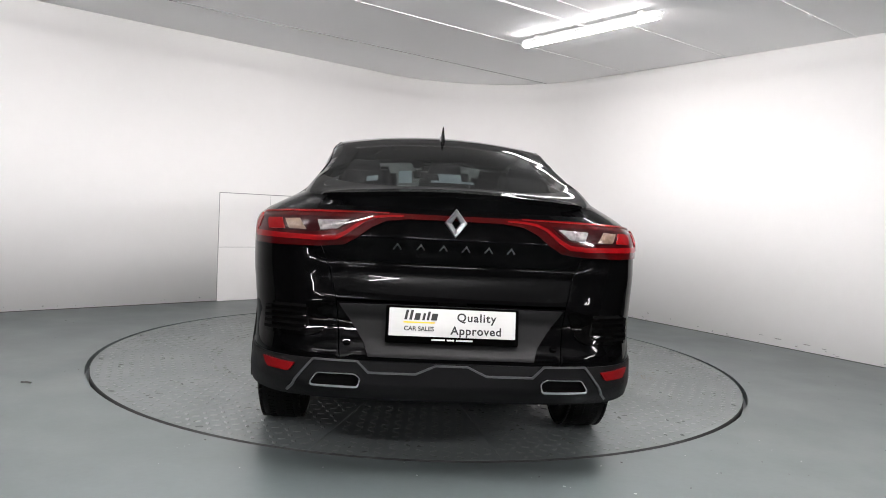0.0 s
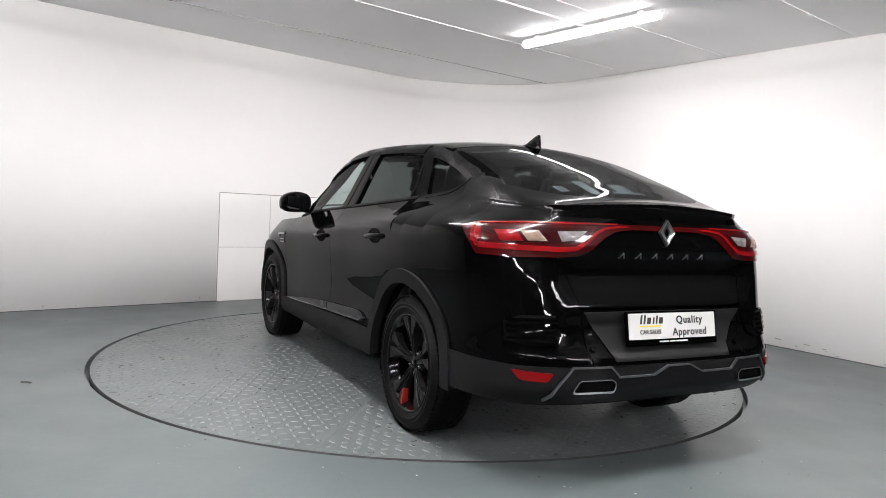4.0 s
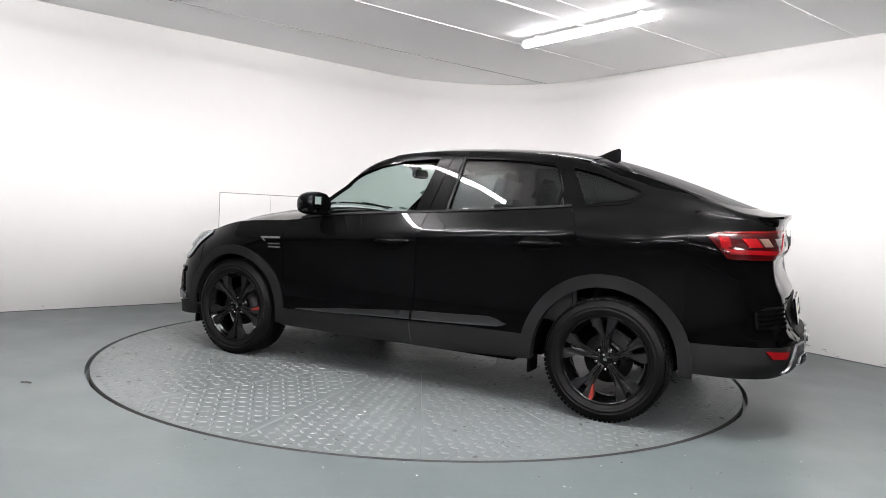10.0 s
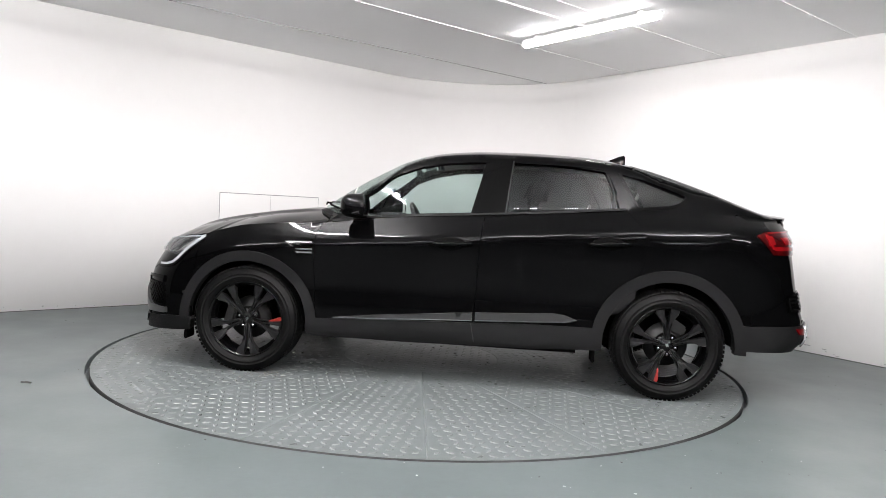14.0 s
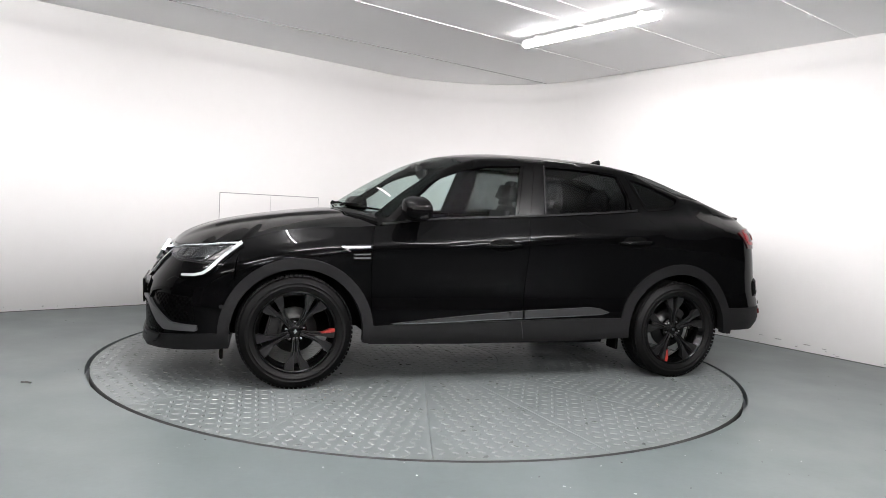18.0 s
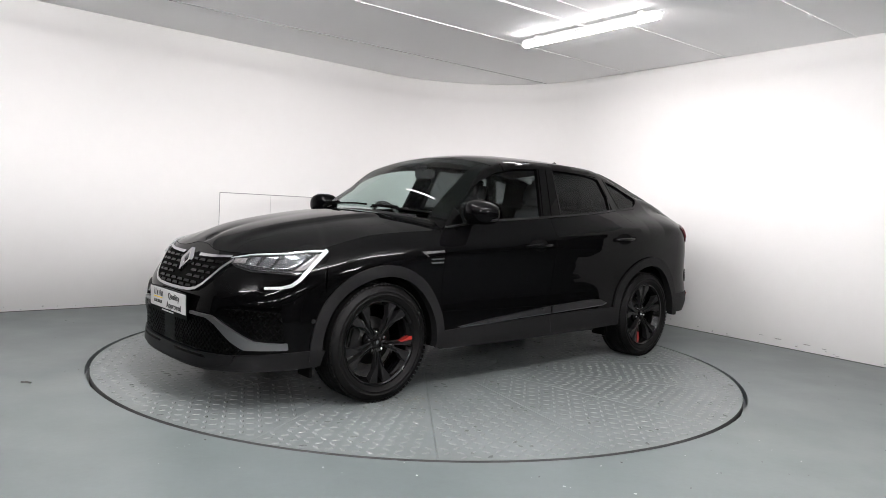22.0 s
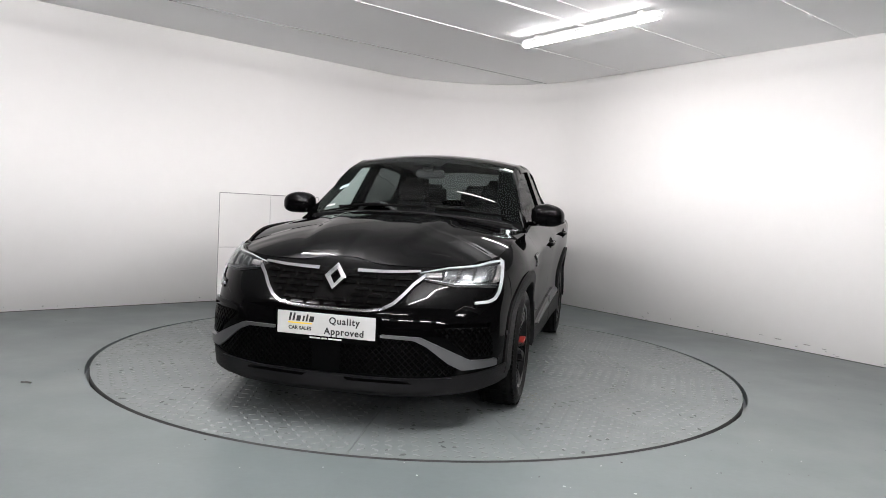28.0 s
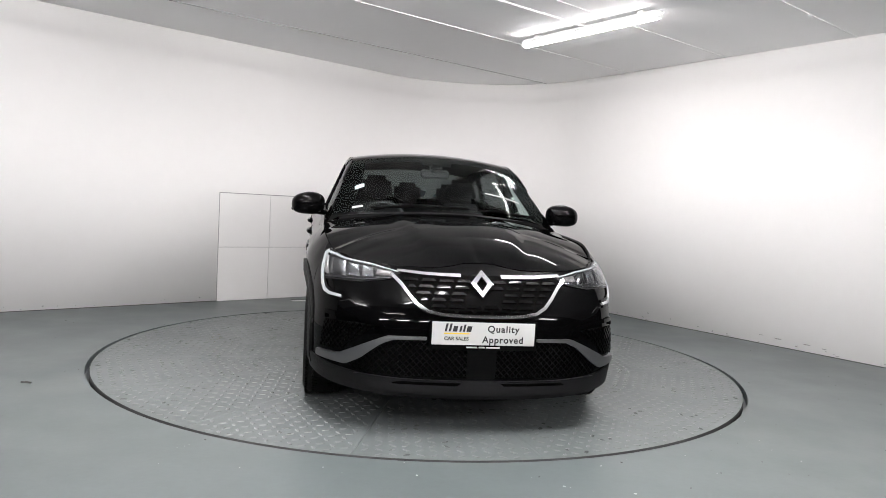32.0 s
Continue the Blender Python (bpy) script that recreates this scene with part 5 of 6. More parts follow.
    put("boot_handle", _to_mesh("boot_handle", cam_box, GLOSS_BLACK), "", tailgate)


rear_details()


def sign_plate(at, yaw, tilt):
    """A show plate with a dark holder; local x runs across, z up, and y points away from the reader."""
    m = Matrix.Translation(Vector(at)) @ Matrix.Rotation(yaw, 4, "Z") @ Matrix.Rotation(radians(tilt), 4, "X")
    holder = _to_mesh("number_plate", box_bm((0.548, 0.012, 0.150), (0, 0.006, -0.010), 0.003), GLOSS_BLACK)
    h = put("number_plate", holder, "white show plate in a black holder")
    h.matrix_basis = Matrix.Translation(OFF) @ m
    part("face", _to_mesh("face", box_bm((0.522, 0.005, 0.114), (0, -0.0015, 0.0), 0.0015), PLATE_WHITE), PLATE_WHITE, h, "white plate face")
    up = Matrix.Rotation(radians(90), 4, "X")
    lettering("writing", "Quality", 0.047, Matrix.Translation((0.098, -0.0045, 0.024)) @ up, INK, h, 1.16)
    lettering("writing", "Approved", 0.047, Matrix.Translation((0.098, -0.0045, -0.030)) @ up, INK, h, 1.12)
    lettering("writing", "CAR SALES", 0.0255, Matrix.Translation((-0.138, -0.0045, -0.026)) @ up, INK, h, 1.0)
    for x, w, h0, h1 in ((-0.190, 0.011, 0.010, 0.050), (-0.170, 0.011, 0.010, 0.050), (-0.144, 0.022, 0.010, 0.038), (-0.117, 0.010, 0.010, 0.038), (-0.099, 0.010, 0.010, 0.046), (-0.074, 0.024, 0.010, 0.038)):
        mark = bmesh.new()
        mark.faces.new([mark.verts.new((x + u * w / 2 + 0.2 * (z - 0.03), -0.0052, z)) for u, z in ((-1, h0), (1, h0), (1, h1), (-1, h1))])
        part("mark_bar", _to_mesh("mark_bar", mark, INK), INK, h, "plain black mark")
    part("mark_line", _to_mesh("mark_line", box_bm((0.128, 0.002, 0.006), (-0.138, -0.0045, 0.000)), YELLOW), YELLOW, h, "yellow line")
    for x0, x1 in ((-0.085, -0.030), (-0.022, 0.008), (0.016, 0.085)):
        part("small_bar", _to_mesh("small_bar", box_bm((x1 - x0, 0.002, 0.007), ((x0 + x1) / 2, -0.0012, -0.069)), PLATE_WHITE), PLATE_WHITE, h)


sign_plate((2.262, 0, 0.5265), radians(90), 2)
sign_plate((-2.278, 0, 0.668), radians(-90), -10)


# ---- mirrors, handles, wing badges, aerial, wipers ----
def door_mirror(side, door):
    bm = bmesh.new()
    bmesh.ops.create_uvsphere(bm, u_segments=28, v_segments=18, radius=1.0)
    for v in bm.verts:
        x, y, z = v.co
        sg = lambda q: math.copysign(abs(q) ** 0.72, q)
        x, y, z = sg(x), sg(y), sg(z)
        x = x * 0.085 if x > 0 else max(x, -0.55) * 0.075
        z = z * (0.076 if z > 0 else 0.070) - 0.010 * (y > 0) * y
        v.co = (1.18 * x - 0.025 * y * y, y * 0.114, 1.06 * z)
        if v.co.y > 0:
            v.co.z *= 1 - 0.12 * y
    bmesh.ops.translate(bm, vec=(0.655, 0.915, 1.122), verts=bm.verts)
    for f in bm.faces:
        f.smooth = True
    if side < 0:
        bmesh.ops.scale(bm, vec=(1, -1, 1), verts=bm.verts)
        bmesh.ops.reverse_faces(bm, faces=bm.faces)
    h = put("door_mirror", _to_mesh("door_mirror", bm, PAINT), "gloss black door mirror", door)
    arm = tube_bm([(0.62, side * 0.79, 1.062), (0.635, side * 0.84, 1.066), (0.64, side * 0.90, 1.080)], 0.034, 10, squash=0.55)
    part("mirror_arm", _to_mesh("mirror_arm", arm, GLOSS_BLACK), GLOSS_BLACK, h)
    strip = tube_bm([(0.70, side * 0.83, 1.078), (0.722, side * 0.90, 1.072), (0.70, side * 0.98, 1.074), (0.65, side * 1.015, 1.080), (0.615, side * 1.02, 1.084)], 0.011, 8)
    part("lower_trim", _to_mesh("lower_trim", strip, PLASTIC), PLASTIC, h)
    gl = box_bm((0.004, 0.145, 0.100), (0.604, side * 0.910, 1.120), 0.0015, turn=Matrix.Rotation(side * radians(9), 4, "Z"))
    part("mirror_glass", _to_mesh("mirror_glass", gl, MIRROR), MIRROR, h, "silvered mirror glass")
    return h


for i, s in enumerate((1, -1)):
    door_mirror(s, front_doors[i])


def handles():
    for doors, x, z in ((front_doors, 0.045, 0.908), (rear_doors, -0.945, 0.962)):
        cup = [(x + 0.105 * math.cos(a) * (1.0 if math.cos(a) > 0 else 0.9), z + 0.006 + 0.042 * math.sin(a)) for a in np.linspace(0, 2 * math.pi, 25)[:-1]]
        cups = both("handle_cup", cup, side_map, MATT_BLACK, parents=doors, off=0.001, depth=0.002, step=0.02)
        for i, s in enumerate((1, -1)):
            y = float(half_width(x, z))
            pts = [(x + 0.125, s * (y - 0.004), z - 0.004), (x + 0.09, s * (y + 0.014), z), (x, s * (y + 0.020), z + 0.003), (x - 0.09, s * (y + 0.015), z + 0.008), (x - 0.135, s * (y - 0.004), z + 0.010)]
            put("door_handle", _to_mesh("door_handle", tube_bm(pts, 0.017, 10, squash=0.9), PAINT), "gloss black pull handle", doors[i])


handles()


def wing_badges():
    base = [(1.10, 0.878), (0.932, 0.888), (0.932, 0.800), (1.035, 0.798)]
    b = both("wing_badge", base, side_map, GLOSS_BLACK, "chrome and black wing badge", off=0.003, depth=0.004, step=0.03)
    both("badge_bar", [(1.112, 0.872), (0.935, 0.880), (0.935, 0.868), (1.075, 0.860), (1.055, 0.842), (1.070, 0.842)], side_map, BADGE_BRIGHT, "chrome bar", parents=b, off=0.008, depth=0.006, step=0.02)
    both("badge_bar", [(1.046, 0.832), (0.935, 0.837), (0.935, 0.828), (1.030, 0.824)], side_map, BADGE_BRIGHT, "chrome bar", parents=b, off=0.007, depth=0.006, step=0.02)
    both("badge_bar", [(1.018, 0.812), (0.935, 0.815), (0.935, 0.804), (1.034, 0.802), (1.040, 0.812)], side_map, BADGE_BRIGHT, "chrome bar", parents=b, off=0.007, depth=0.006, step=0.02)


wing_badges()


def aerial():
    prof = [(0.12, 0.0), (0.03, 0.026), (-0.05, 0.072), (-0.085, 0.086), (-0.098, 0.078), (-0.090, 0.038), (-0.105, 0.0)]
    bm = bmesh.new()
    x0, z0 = -1.06, float(top_at(-1.06, 0.0)) - 0.012
    rows = []
    for y, k in ((-0.020, 0.0), (-0.016, 0.4), (-0.005, 1.0), (0.005, 1.0), (0.016, 0.4), (0.020, 0.0)):
        rows.append([bm.verts.new((x0 + x, y * (1.0 - 0.45 * z / 0.07), z0 - 0.17 * x * (x < 0) * -1 * 0 + z * (0.15 + 0.85 * k) + 0.12 * x)) for x, z in prof])
    for a, b in zip(rows, rows[1:]):
        for k in range(len(prof) - 1):
            f = bm.faces.new((a[k], a[k + 1], b[k + 1], b[k]))
            f.smooth = True
    bm.faces.new(rows[0])
    bm.faces.new(rows[-1][::-1])
    bmesh.ops.recalc_face_normals(bm, faces=bm.faces)
    put("aerial", _to_mesh("aerial", bm, PAINT), "black shark-fin roof aerial")


aerial()


def wipers():
    cowl = [(0.80, 0.70), (0.90, 0.52), (0.955, 0.26), (0.97, 0.0), (0.955, -0.26), (0.90, -0.52), (0.80, -0.70), (0.86, -0.71), (0.97, -0.52), (1.045, -0.26), (1.06, 0.0), (1.045, 0.26), (0.97, 0.52), (0.86, 0.71)]
    put("scuttle", patch_mesh("scuttle", cowl, lambda x, y: np.stack([x, y, 1.108 - 0.115 * y * y + 0 * x - np.clip(x - 0.95, 0, 1) * 0.15], -1), PLASTIC, step=0.05, depth=0.03), "black plastic scuttle panel")
    for y0, y1 in ((0.15, -0.50), (0.645, 0.21)):
        pts = []
        for k in range(11):
            y = y0 + (y1 - y0) * k / 10
            x = 1.008 - 0.165 * (abs(y) / 0.645) ** 2.3 - 0.012
            pts.append((x, y, float(top_at(x, y)) + 0.007))
        w = put("wiper", _to_mesh("wiper", tube_bm(pts, 0.007, 6), MATT_BLACK), "black windscreen wiper")
        foot = 1.008 - 0.165 * (abs(y1) / 0.645) ** 2.3
        arm = [(foot + 0.015, y1 + 0.02, float(top_at(foot, y1)) + 0.002), (pts[8][0] + 0.02, pts[8][1], pts[8][2] + 0.006), (pts[5][0] + 0.004, pts[5][1], pts[5][2] + 0.012)]
        part("wiper_arm", _to_mesh("wiper_arm", tube_bm(arm, 0.007, 6), MATT_BLACK), MATT_BLACK, w)


wipers()


# ---- the cabin ----
def cushion(size, bevel, taper, m):
    """A padded block that narrows towards its top and swells in the middle."""
    bm = box_bm(size, (0, 0, size[2] / 2), bevel, segments=4)
    for v in bm.verts:
        k = v.co.z / size[2]
        v.co.y *= 1 - taper * k ** 3
        v.co.x *= 1 - 0.35 * k ** 2
    bmesh.ops.transform(bm, matrix=m, verts=bm.verts)
    for f in bm.faces:
        f.smooth = True
    return bm


def seat(x, y, wide, tall):
    s = put("seat", _to_mesh("seat", box_bm((0.52, wide, 0.16), (x, y, 0.56), 0.05, segments=3), SEAT_CLOTH), "black cloth car seat")
    back = cushion((0.19, wide - 0.02, tall), 0.05, 0.30 if wide < 0.8 else 0.06, pose(x - 0.22, y, 0.58, 0, -17, 0))
    part("backrest", _to_mesh("backrest", back, SEAT_CLOTH), SEAT_CLOTH, s)
    for dy in ((0,) if wide < 0.8 else (-0.42, 0.0, 0.42)):
        top = Matrix.Translation((x - 0.22, y + dy, 0.58)) @ Matrix.Rotation(radians(-15), 4, "Y")
        head = cushion((0.14, 0.27, 0.20), 0.045, 0.15, top @ Matrix.Translation((0.01, 0, tall + 0.01)))
        part("headrest", _to_mesh("headrest", head, SEAT_CLOTH), SEAT_CLOTH, s)
        for d in (-0.05, 0.05):
            rod = tube_bm([top @ Vector((0, d, tall - 0.05)), top @ Vector((0.005, d, tall + 0.06))], 0.006, 6)
            part("headrest_rod", _to_mesh("headrest_rod", rod, STEEL), STEEL, s)


def cabin():
    seat(-0.12, 0.37, 0.52, 0.62)
    seat(-0.12, -0.37, 0.52, 0.62)
    seat(-1.0, 0.0, 1.28, 0.60)
    dash = put("dashboard", _to_mesh("dashboard", merge(box_bm((0.42, 1.44, 0.30), (0.72, 0, 0.90), 0.07, segments=3), box_bm((0.22, 0.42, 0.07), (0.60, -0.38, 1.045), 0.03), box_bm((0.03, 0.20, 0.20), (0.50, 0.0, 0.98), 0.01)), CABIN), "dark grey dashboard")
    ring = [(0.185 * math.cos(a), 0.185 * math.sin(a), 0.0) for a in np.linspace(0, 2 * math.pi, 33)[:-1]]
    st = tube_bm(ring, 0.016, 8, closed=True)
    spokes = merge(st, box_bm((0.36, 0.05, 0.015), (0, 0, -0.01), 0.005), box_bm((0.05, 0.17, 0.015), (0, -0.09, -0.01), 0.005), box_bm((0.13, 0.11, 0.03), (0, 0, -0.01), 0.012))
    m = Matrix.Translation((0.38, -0.38, 0.985)) @ Matrix.Rotation(radians(-66), 4, "Y") @ Matrix.Rotation(radians(-90), 4, "Z")
    bmesh.ops.transform(spokes, matrix=m, verts=spokes.verts)
    put("steering_wheel", _to_mesh("steering_wheel", spokes, CABIN), "black leather steering wheel")
    mir = merge(box_bm((0.03, 0.22, 0.07), (0.36, 0.0, 1.385), 0.014, segments=3), box_bm((0.07, 0.10, 0.06), (0.40, 0.0, 1.432), 0.02, segments=3))
    put("rear_view_mirror", _to_mesh("rear_view_mirror", mir, CABIN), "black interior mirror")
    lin = along(lambda x: -rail_y(x) + 0.03, 0.22, -1.16, 14) + along(lambda x: rail_y(x) - 0.03, -1.16, 0.22, 14)
    put("headliner", patch_mesh("headliner", lin, roof_map, HEADLINER, step=0.1, depth=0.0, off=-0.03), "grey cloth headliner")
    rail = lambda x: float(top_at(x, rail_y(x)))
    lining = along(lambda x: BZ(x) + 0.01, -1.20, -1.74, 12) + along(lambda x: rail(x) - 0.01, -1.74, -1.12, 12)
    both("pillar_lining", lining, quarter_map, MATT_BLACK, "dark rear pillar lining", off=-0.05, depth=0.0, step=0.08)
    put("parcel_shelf", _to_mesh("parcel_shelf", box_bm((0.62, 1.16, 0.03), (-1.62, 0, 1.02), 0.01), CABIN), "dark parcel shelf")
    for s in (1, -1):
        put("door_lining", _to_mesh("door_lining", box_bm((1.9, 0.05, 0.52), (-0.2, s * 0.77, 0.78), 0.02), CABIN), "dark door lining")
    # paper discs and stickers on the glass
    sq = [(0.66, -0.600), (0.66, -0.535), (0.615, -0.535), (0.615, -0.600)]
    put("sticker", patch_mesh("sticker", sq, roof_map, PAPER, off=0.003, depth=0.0, step=0.02), "pale blue paper sticker", windscreen)
    sq = [(0.845, -0.62), (0.865, -0.55), (0.845, -0.55), (0.825, -0.62)]
    put("sticker", patch_mesh("sticker", sq, roof_map, PLATE_WHITE, off=0.003, depth=0.0, step=0.02), "small white paper sticker", windscreen)
    sq = [(0.775, 0.30), (0.745, 0.56), (0.735, 0.56), (0.765, 0.30)]
    put("sticker", patch_mesh("sticker", sq, roof_map, PLATE_WHITE, off=0.002, depth=0.0, step=0.02), "narrow white printed strip", windscreen)
    for x0, x1, y0, y1 in ((-1.79, -1.965, 0.245, 0.185), (-1.83, -1.94, 0.062, -0.042), (-1.925, -1.955, 0.100, -0.095), (-1.84, -1.915, 0.392, 0.340)):
        sq = [(x0, y0), (x0, y1), (x1, y1), (x1, y0)]
        put("sticker", patch_mesh("sticker", sq, roof_map, PAPER, off=-0.004, depth=0.0, step=0.03), "pale paper label inside the glass", rear_window)


cabin()


# ---- marks and litter on floor and walls ----
def flakes(name, spots, mat, label, category, parent=None, thick=0.001, lift=0.0, seed=3):
    """Small irregular flat flakes, each (x, y, size), joined as loose stuff."""
    rnd = random.Random(seed)
    bm = bmesh.new()
    for x, y, size in spots:
        n = rnd.randint(5, 8)
        stretch, turn = rnd.uniform(0.3, 1.0), rnd.uniform(0, math.pi)
        lo, hi = [], []
        for k in range(n):
            a = 2 * math.pi * k / n
            r = size * rnd.uniform(0.45, 1.0)
            u, v = r * math.cos(a), r * stretch * math.sin(a)
            px, py = x + u * math.cos(turn) - v * math.sin(turn), y + u * math.sin(turn) + v * math.cos(turn)
            lo.append(bm.verts.new((px, py, lift)))
            hi.append(bm.verts.new((px, py, lift + thick)))
        bm.faces.new(hi)
        for k in range(n):
            bm.faces.new((lo[k], lo[(k + 1) % n], hi[(k + 1) % n], hi[k]))
    bmesh.ops.recalc_face_normals(bm, faces=bm.faces)
    ob = part(name, bm, mat, parent, label)
    return tagged(ob, category=category if parent is None else "", kind="stuff")


def litter():
    rnd = random.Random(11)
    spots = []
    for _ in range(30):
        a = radians(rnd.uniform(245, 335))
        r = DISC_R + 0.05 + abs(rnd.gauss(0, 0.35))
        spots.append((AXIS[0] + r * math.cos(a), AXIS[1] + r * math.sin(a), rnd.choice((0.002, 0.003, 0.003, 0.004, 0.005, 0.009))))
    flakes("paint_chips", spots, CHIP, "small white paint chips on the floor", "paint chips", seed=4)
    rnd = random.Random(12)
    grit = [(rnd.uniform(-3.4, 3.3), rnd.uniform(2.2, 7.0), rnd.choice((0.003, 0.004, 0.005, 0.007))) for _ in range(150)]
    grit = [g for g in grit if math.hypot(g[0] - AXIS[0], g[1] - AXIS[1]) > DISC_R + 0.03]
    flakes("floor_grit", grit, DIRT, "dark grit and dirt specks on the floor", "grit", seed=5)
    twig = thing("twig", "short dark twig lying on the floor", "debris", (-2.376, 4.123, 0.0))
    part("stick", tube_bm([(-0.03, 0, 0.004), (0.0, 0.004, 0.005), (0.03, -0.002, 0.004)], 0.004, 6), DIRT, twig)
    pl = thing("floor_plate", "flat pale metal plate on the floor by the wall", "plate", (-1.58, 8.11, 0.0))
    pl.rotation_euler = (0, 0, radians(28))
    part("plate_sheet", box_bm((0.20, 0.07, 0.006), (0, 0, 0.003), 0.0015), BEAD, pl)
    part("lip", box_bm((0.20, 0.012, 0.012), (0, 0.03, 0.010), 0.002), SATIN, pl)


litter()


def scuffs():
    """Grey scuffs and chipped paint low on the walls."""
    rnd = random.Random(21)
    grey = material("grey_scuff", (0.42, 0.41, 0.40), 0.8)

    def marks(line_from, direction, normal, spots, name):
        verts, faces = [], []
        for d, z, w, h in spots:
            base = line_from + direction * d
            n = rnd.randint(6, 9)
            at = len(verts)
            for k in range(n):
                a = 2 * math.pi * k / n
                r = rnd.uniform(0.5, 1.0)
                q = base + direction * (w * r * math.cos(a)) + normal * 0.0012
                verts.append((q.x, q.y, max(0.009, z + h * r * math.sin(a))))
            faces.append(tuple(range(at, at + n)))
        ob = part(name, mesh_from(name, verts, faces, grey, smooth=False), grey, None, "grey scuff marks on the white wall")
        tagged(ob, category="scuff marks", kind="stuff")

    rn = Vector((RIGHT_DIR.y, -RIGHT_DIR.x, 0))
    rnr = -rn if rn.dot(Vector((0, -1, 0))) < 0 else rn
    spots = [(4.62, 0.075, 0.045, 0.008), (4.9, 0.07, 0.05, 0.006), (5.05, 0.06, 0.03, 0.005), (3.1, 0.09, 0.02, 0.006), (3.4, 0.07, 0.016, 0.006), (5.6, 0.05, 0.03, 0.006), (4.45, 0.085, 0.03, 0.004)]
    spots += [(rnd.uniform(2.2, 6.0), rnd.uniform(0.012, 0.05), rnd.uniform(0.004, 0.02), rnd.uniform(0.002, 0.006)) for _ in range(26)]
    marks(CORNER, RIGHT_DIR, rnr, spots, "wall_scuffs")
    ln = Vector((LEFT_DIR.y, -LEFT_DIR.x, 0))
    spots = [(rnd.uniform(2.6, 6.2), rnd.uniform(0.012, 0.06), rnd.uniform(0.003, 0.012), rnd.uniform(0.002, 0.006)) for _ in range(22)]
    marks(CORNER, -LEFT_DIR, ln * 1.0, spots, "wall_scuffs")
    # scuffs and one round smudge on the hatch boards, which stand a little proud
    spots = [(rnd.uniform(2.75, 3.95), rnd.uniform(0.012, 0.07), rnd.uniform(0.003, 0.014), rnd.uniform(0.002, 0.006)) for _ in range(16)] + [(3.23, 0.29, 0.028, 0.035)]
    marks(CORNER + ln * 0.0125, -LEFT_DIR, ln, spots, "wall_scuffs")


scuffs()


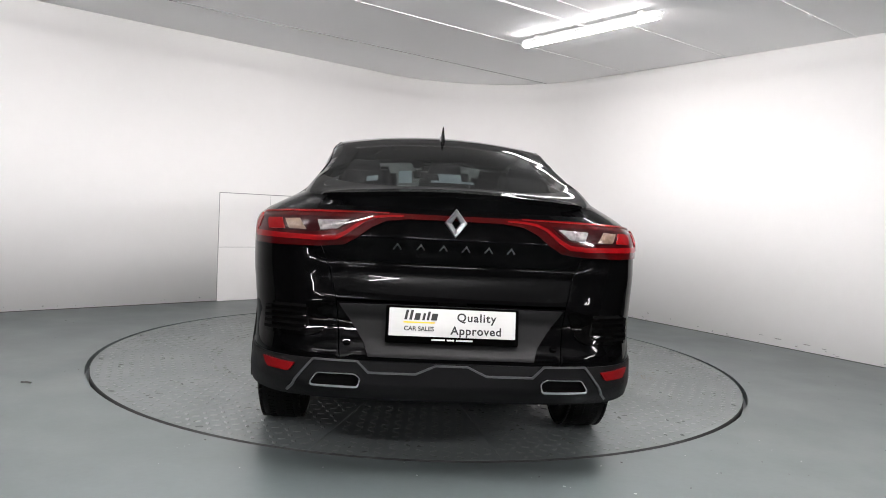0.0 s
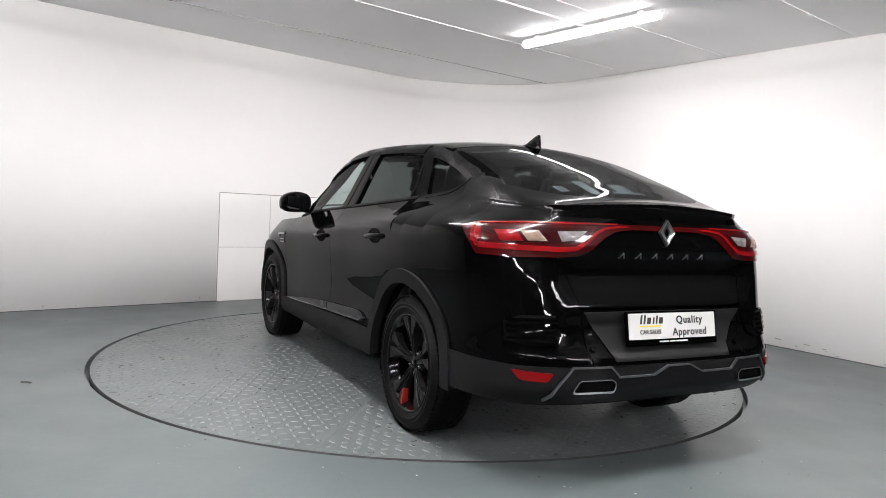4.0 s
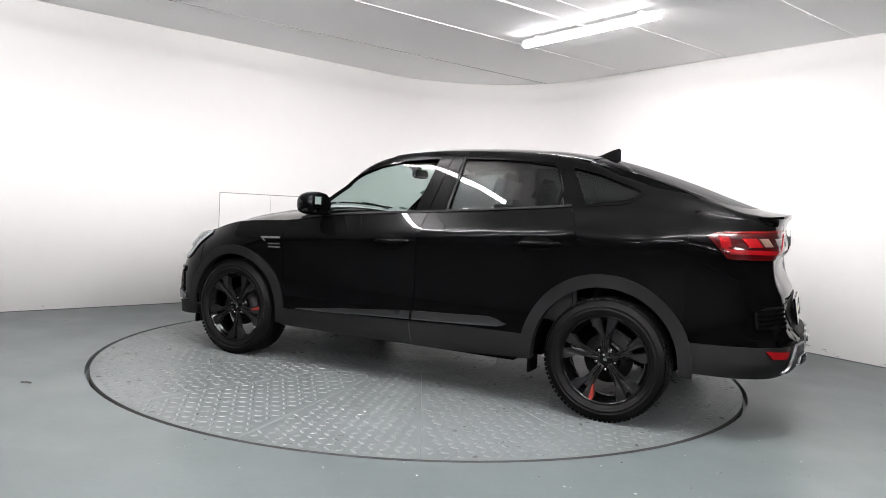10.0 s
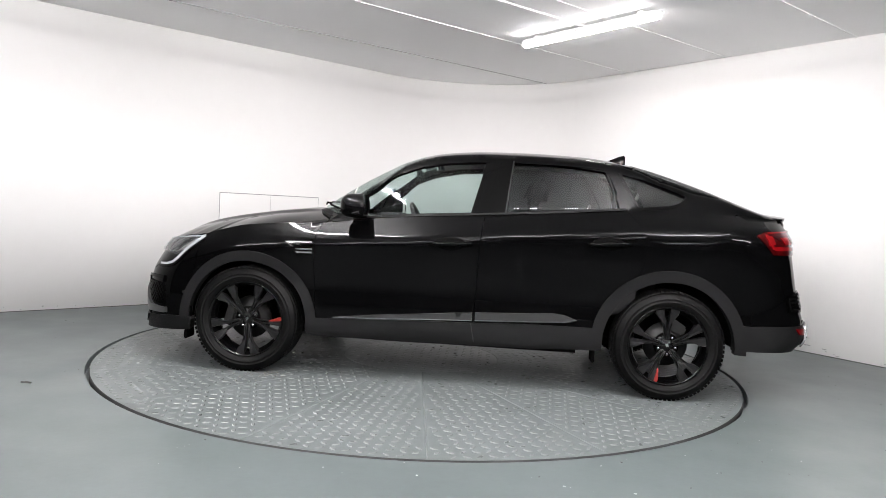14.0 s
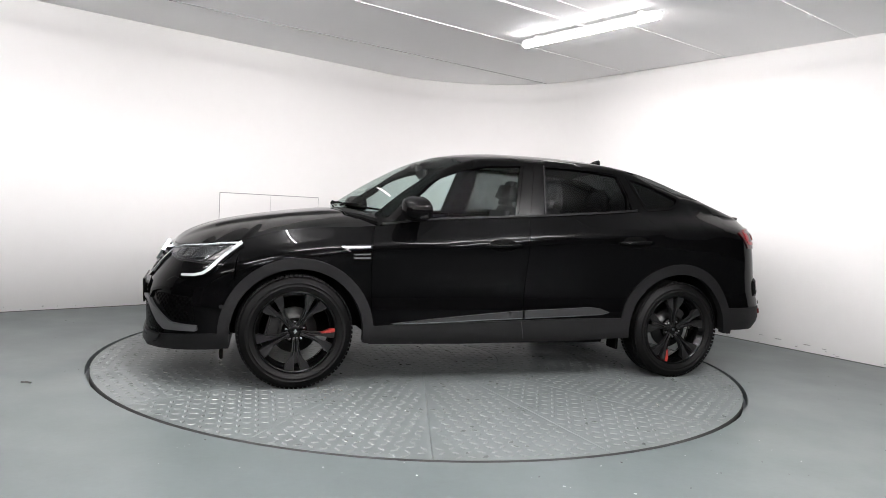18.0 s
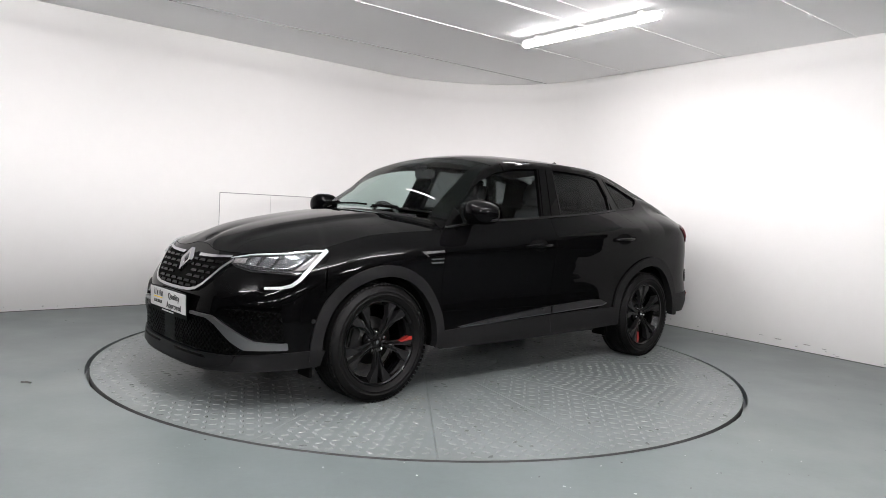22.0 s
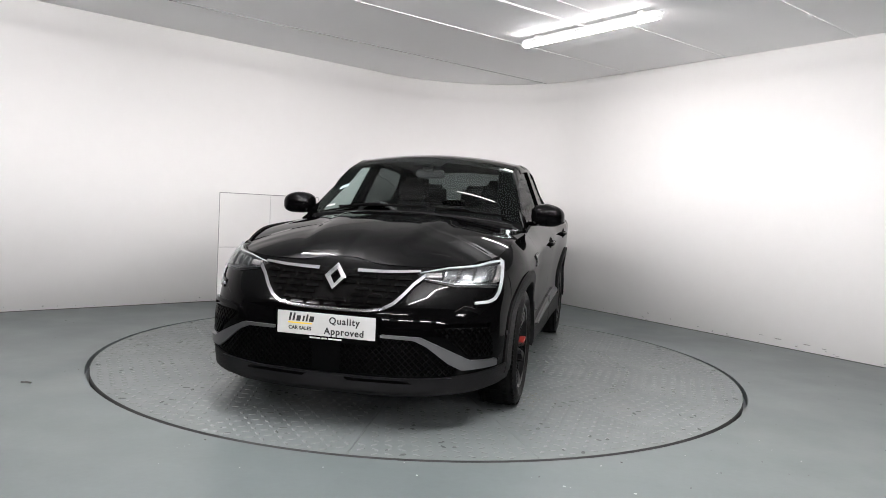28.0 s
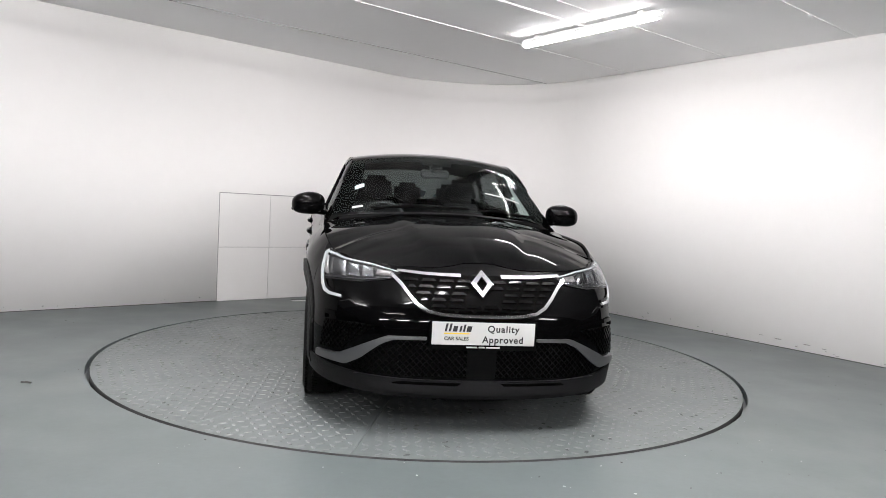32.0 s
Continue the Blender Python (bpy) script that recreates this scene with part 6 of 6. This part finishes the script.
# ---- the turntable ----
def turntable():
    t = thing("turntable", "round grey-green tread-plate turntable flush with the floor", "turntable", (*AXIS, 0))
    step = radians(22.5)
    r0, r1 = 0.588, DISC_R
    n = 10

    def plate_mesh():
        bm = bmesh.new()
        g0, g1 = 0.0016 / r0, 0.0016 / r1
        a = [bm.verts.new((r0 * math.cos(-step / 2 + g0 + (step - 2 * g0) * i / n), r0 * math.sin(-step / 2 + g0 + (step - 2 * g0) * i / n), 0)) for i in range(n + 1)]
        b = [bm.verts.new((r1 * math.cos(-step / 2 + g1 + (step - 2 * g1) * i / n), r1 * math.sin(-step / 2 + g1 + (step - 2 * g1) * i / n), 0)) for i in range(n + 1)]
        for i in range(n):
            bm.faces.new((a[i], b[i], b[i + 1], a[i + 1]))
        r = bmesh.ops.extrude_face_region(bm, geom=bm.faces[:])
        bmesh.ops.translate(bm, vec=(0, 0, -0.04), verts=[v for v in r["geom"] if isinstance(v, bmesh.types.BMVert)])
        bmesh.ops.recalc_face_normals(bm, faces=bm.faces)
        return _to_mesh("plate", bm, PLATE_PAINT)

    def bars(inside):
        verts, faces = [], []
        pitch = 0.064
        for i in range(-50, 51):
            for j in range(-50, 51):
                x, y = i * pitch, j * pitch
                if not inside(x, y):
                    continue
                a = radians(45 if (i + j) % 2 else -45)
                c, s = math.cos(a), math.sin(a)
                base = len(verts)
                for k in range(6):
                    u, v = ((0.025, 0.0), (0.013, 0.010), (-0.013, 0.010), (-0.025, 0.0), (-0.013, -0.010), (0.013, -0.010))[k]
                    verts.append((x + c * u - s * v, y + s * u + c * v, -0.0002))
                for k in range(6):
                    u, v = ((0.019, 0.0), (0.010, 0.0065), (-0.010, 0.0065), (-0.019, 0.0), (-0.010, -0.0065), (0.010, -0.0065))[k]
                    verts.append((x + c * u - s * v, y + s * u + c * v, 0.0022))
                faces.append(tuple(base + 6 + k for k in range(6)))
                for k in range(6):
                    faces.append((base + k, base + (k + 1) % 6, base + 6 + (k + 1) % 6, base + 6 + k))
        return mesh_from("tread", verts, faces, TREAD_WORN, smooth=False)

    def in_sector(x, y):
        r = math.hypot(x, y)
        a = math.atan2(y, x)
        m = 0.026
        return r0 + m < r < r1 - m and x > 0 and abs(math.sin(abs(a) - step / 2)) * r > m and abs(a) < step / 2

    pm, tm = plate_mesh(), bars(in_sector)
    for k in range(16):
        p = part("plate", pm, PLATE_PAINT, t)
        p.rotation_euler = (0, 0, radians(6.8) + step * (k + 0.5))
        tagged(part("tread", tm, TREAD_WORN, p, "raised worn tread bars"), kind="stuff")
    hub = lathe_bm([(0.0, 0.0), (0.584, 0.0), (0.584, -0.04)], 64, "Z")
    for f in hub.faces:
        f.smooth = False
    h = part("hub_plate", _to_mesh("hub_plate", hub, PLATE_PAINT), PLATE_PAINT, t, "round centre plate")
    tagged(part("tread", bars(lambda x, y: math.hypot(x, y) < 0.56), TREAD_WORN, h, "raised worn tread bars"), kind="stuff")
    part("rim", _to_mesh("rim", lathe_bm([(DISC_R - 0.002, -0.001), (DISC_R + 0.004, -0.002), (DISC_R + 0.004, -0.05), (0.0, -0.055)], 128, "Z"), GAP_BLACK), GAP_BLACK, t, "dark steel edge")
    rnd = random.Random(31)
    spots = [(RX + rnd.gauss(0, 0.09), RY + rnd.gauss(0, 0.05), rnd.choice((0.003, 0.004, 0.006, 0.009))) for RX, RY in ((-0.5, -1.6), (0.9, 0.95)) for _ in range(60)]
    flakes("rust_flakes", spots, RUST, "brown rust crumbs on the plates", "", t, 0.0008, 0.0, 8)
    spots = [(r * math.cos(a), r * math.sin(a), rnd.choice((0.002, 0.003, 0.004, 0.006))) for r, a in ((2.2 * math.sqrt(rnd.random()), rnd.uniform(0, 6.283)) for _ in range(70))]
    flakes("grit", spots, DIRT, "dark grit on the plates", "", t, 0.0012, 0.0, 9)
    return t


table = turntable()


def motions():
    rows = []
    for t, a in ((0, 94.51), (2, 106.14), (4, 117.77), (6, 129.39), (8, 141.0), (10, 152.6), (12, 164.19), (14, 175.77), (16, 187.34), (18, 198.91), (20, 210.46), (22, 222.01), (24, 233.54), (26, 245.06), (28, 256.58), (30, 268.08), (32, 279.57)):
        rows.append((float(t), pose(AXIS[0], AXIS[1], 0.0, 0, 0, a)))
    walk(car, rows)
    walk(table, rows)


motions()
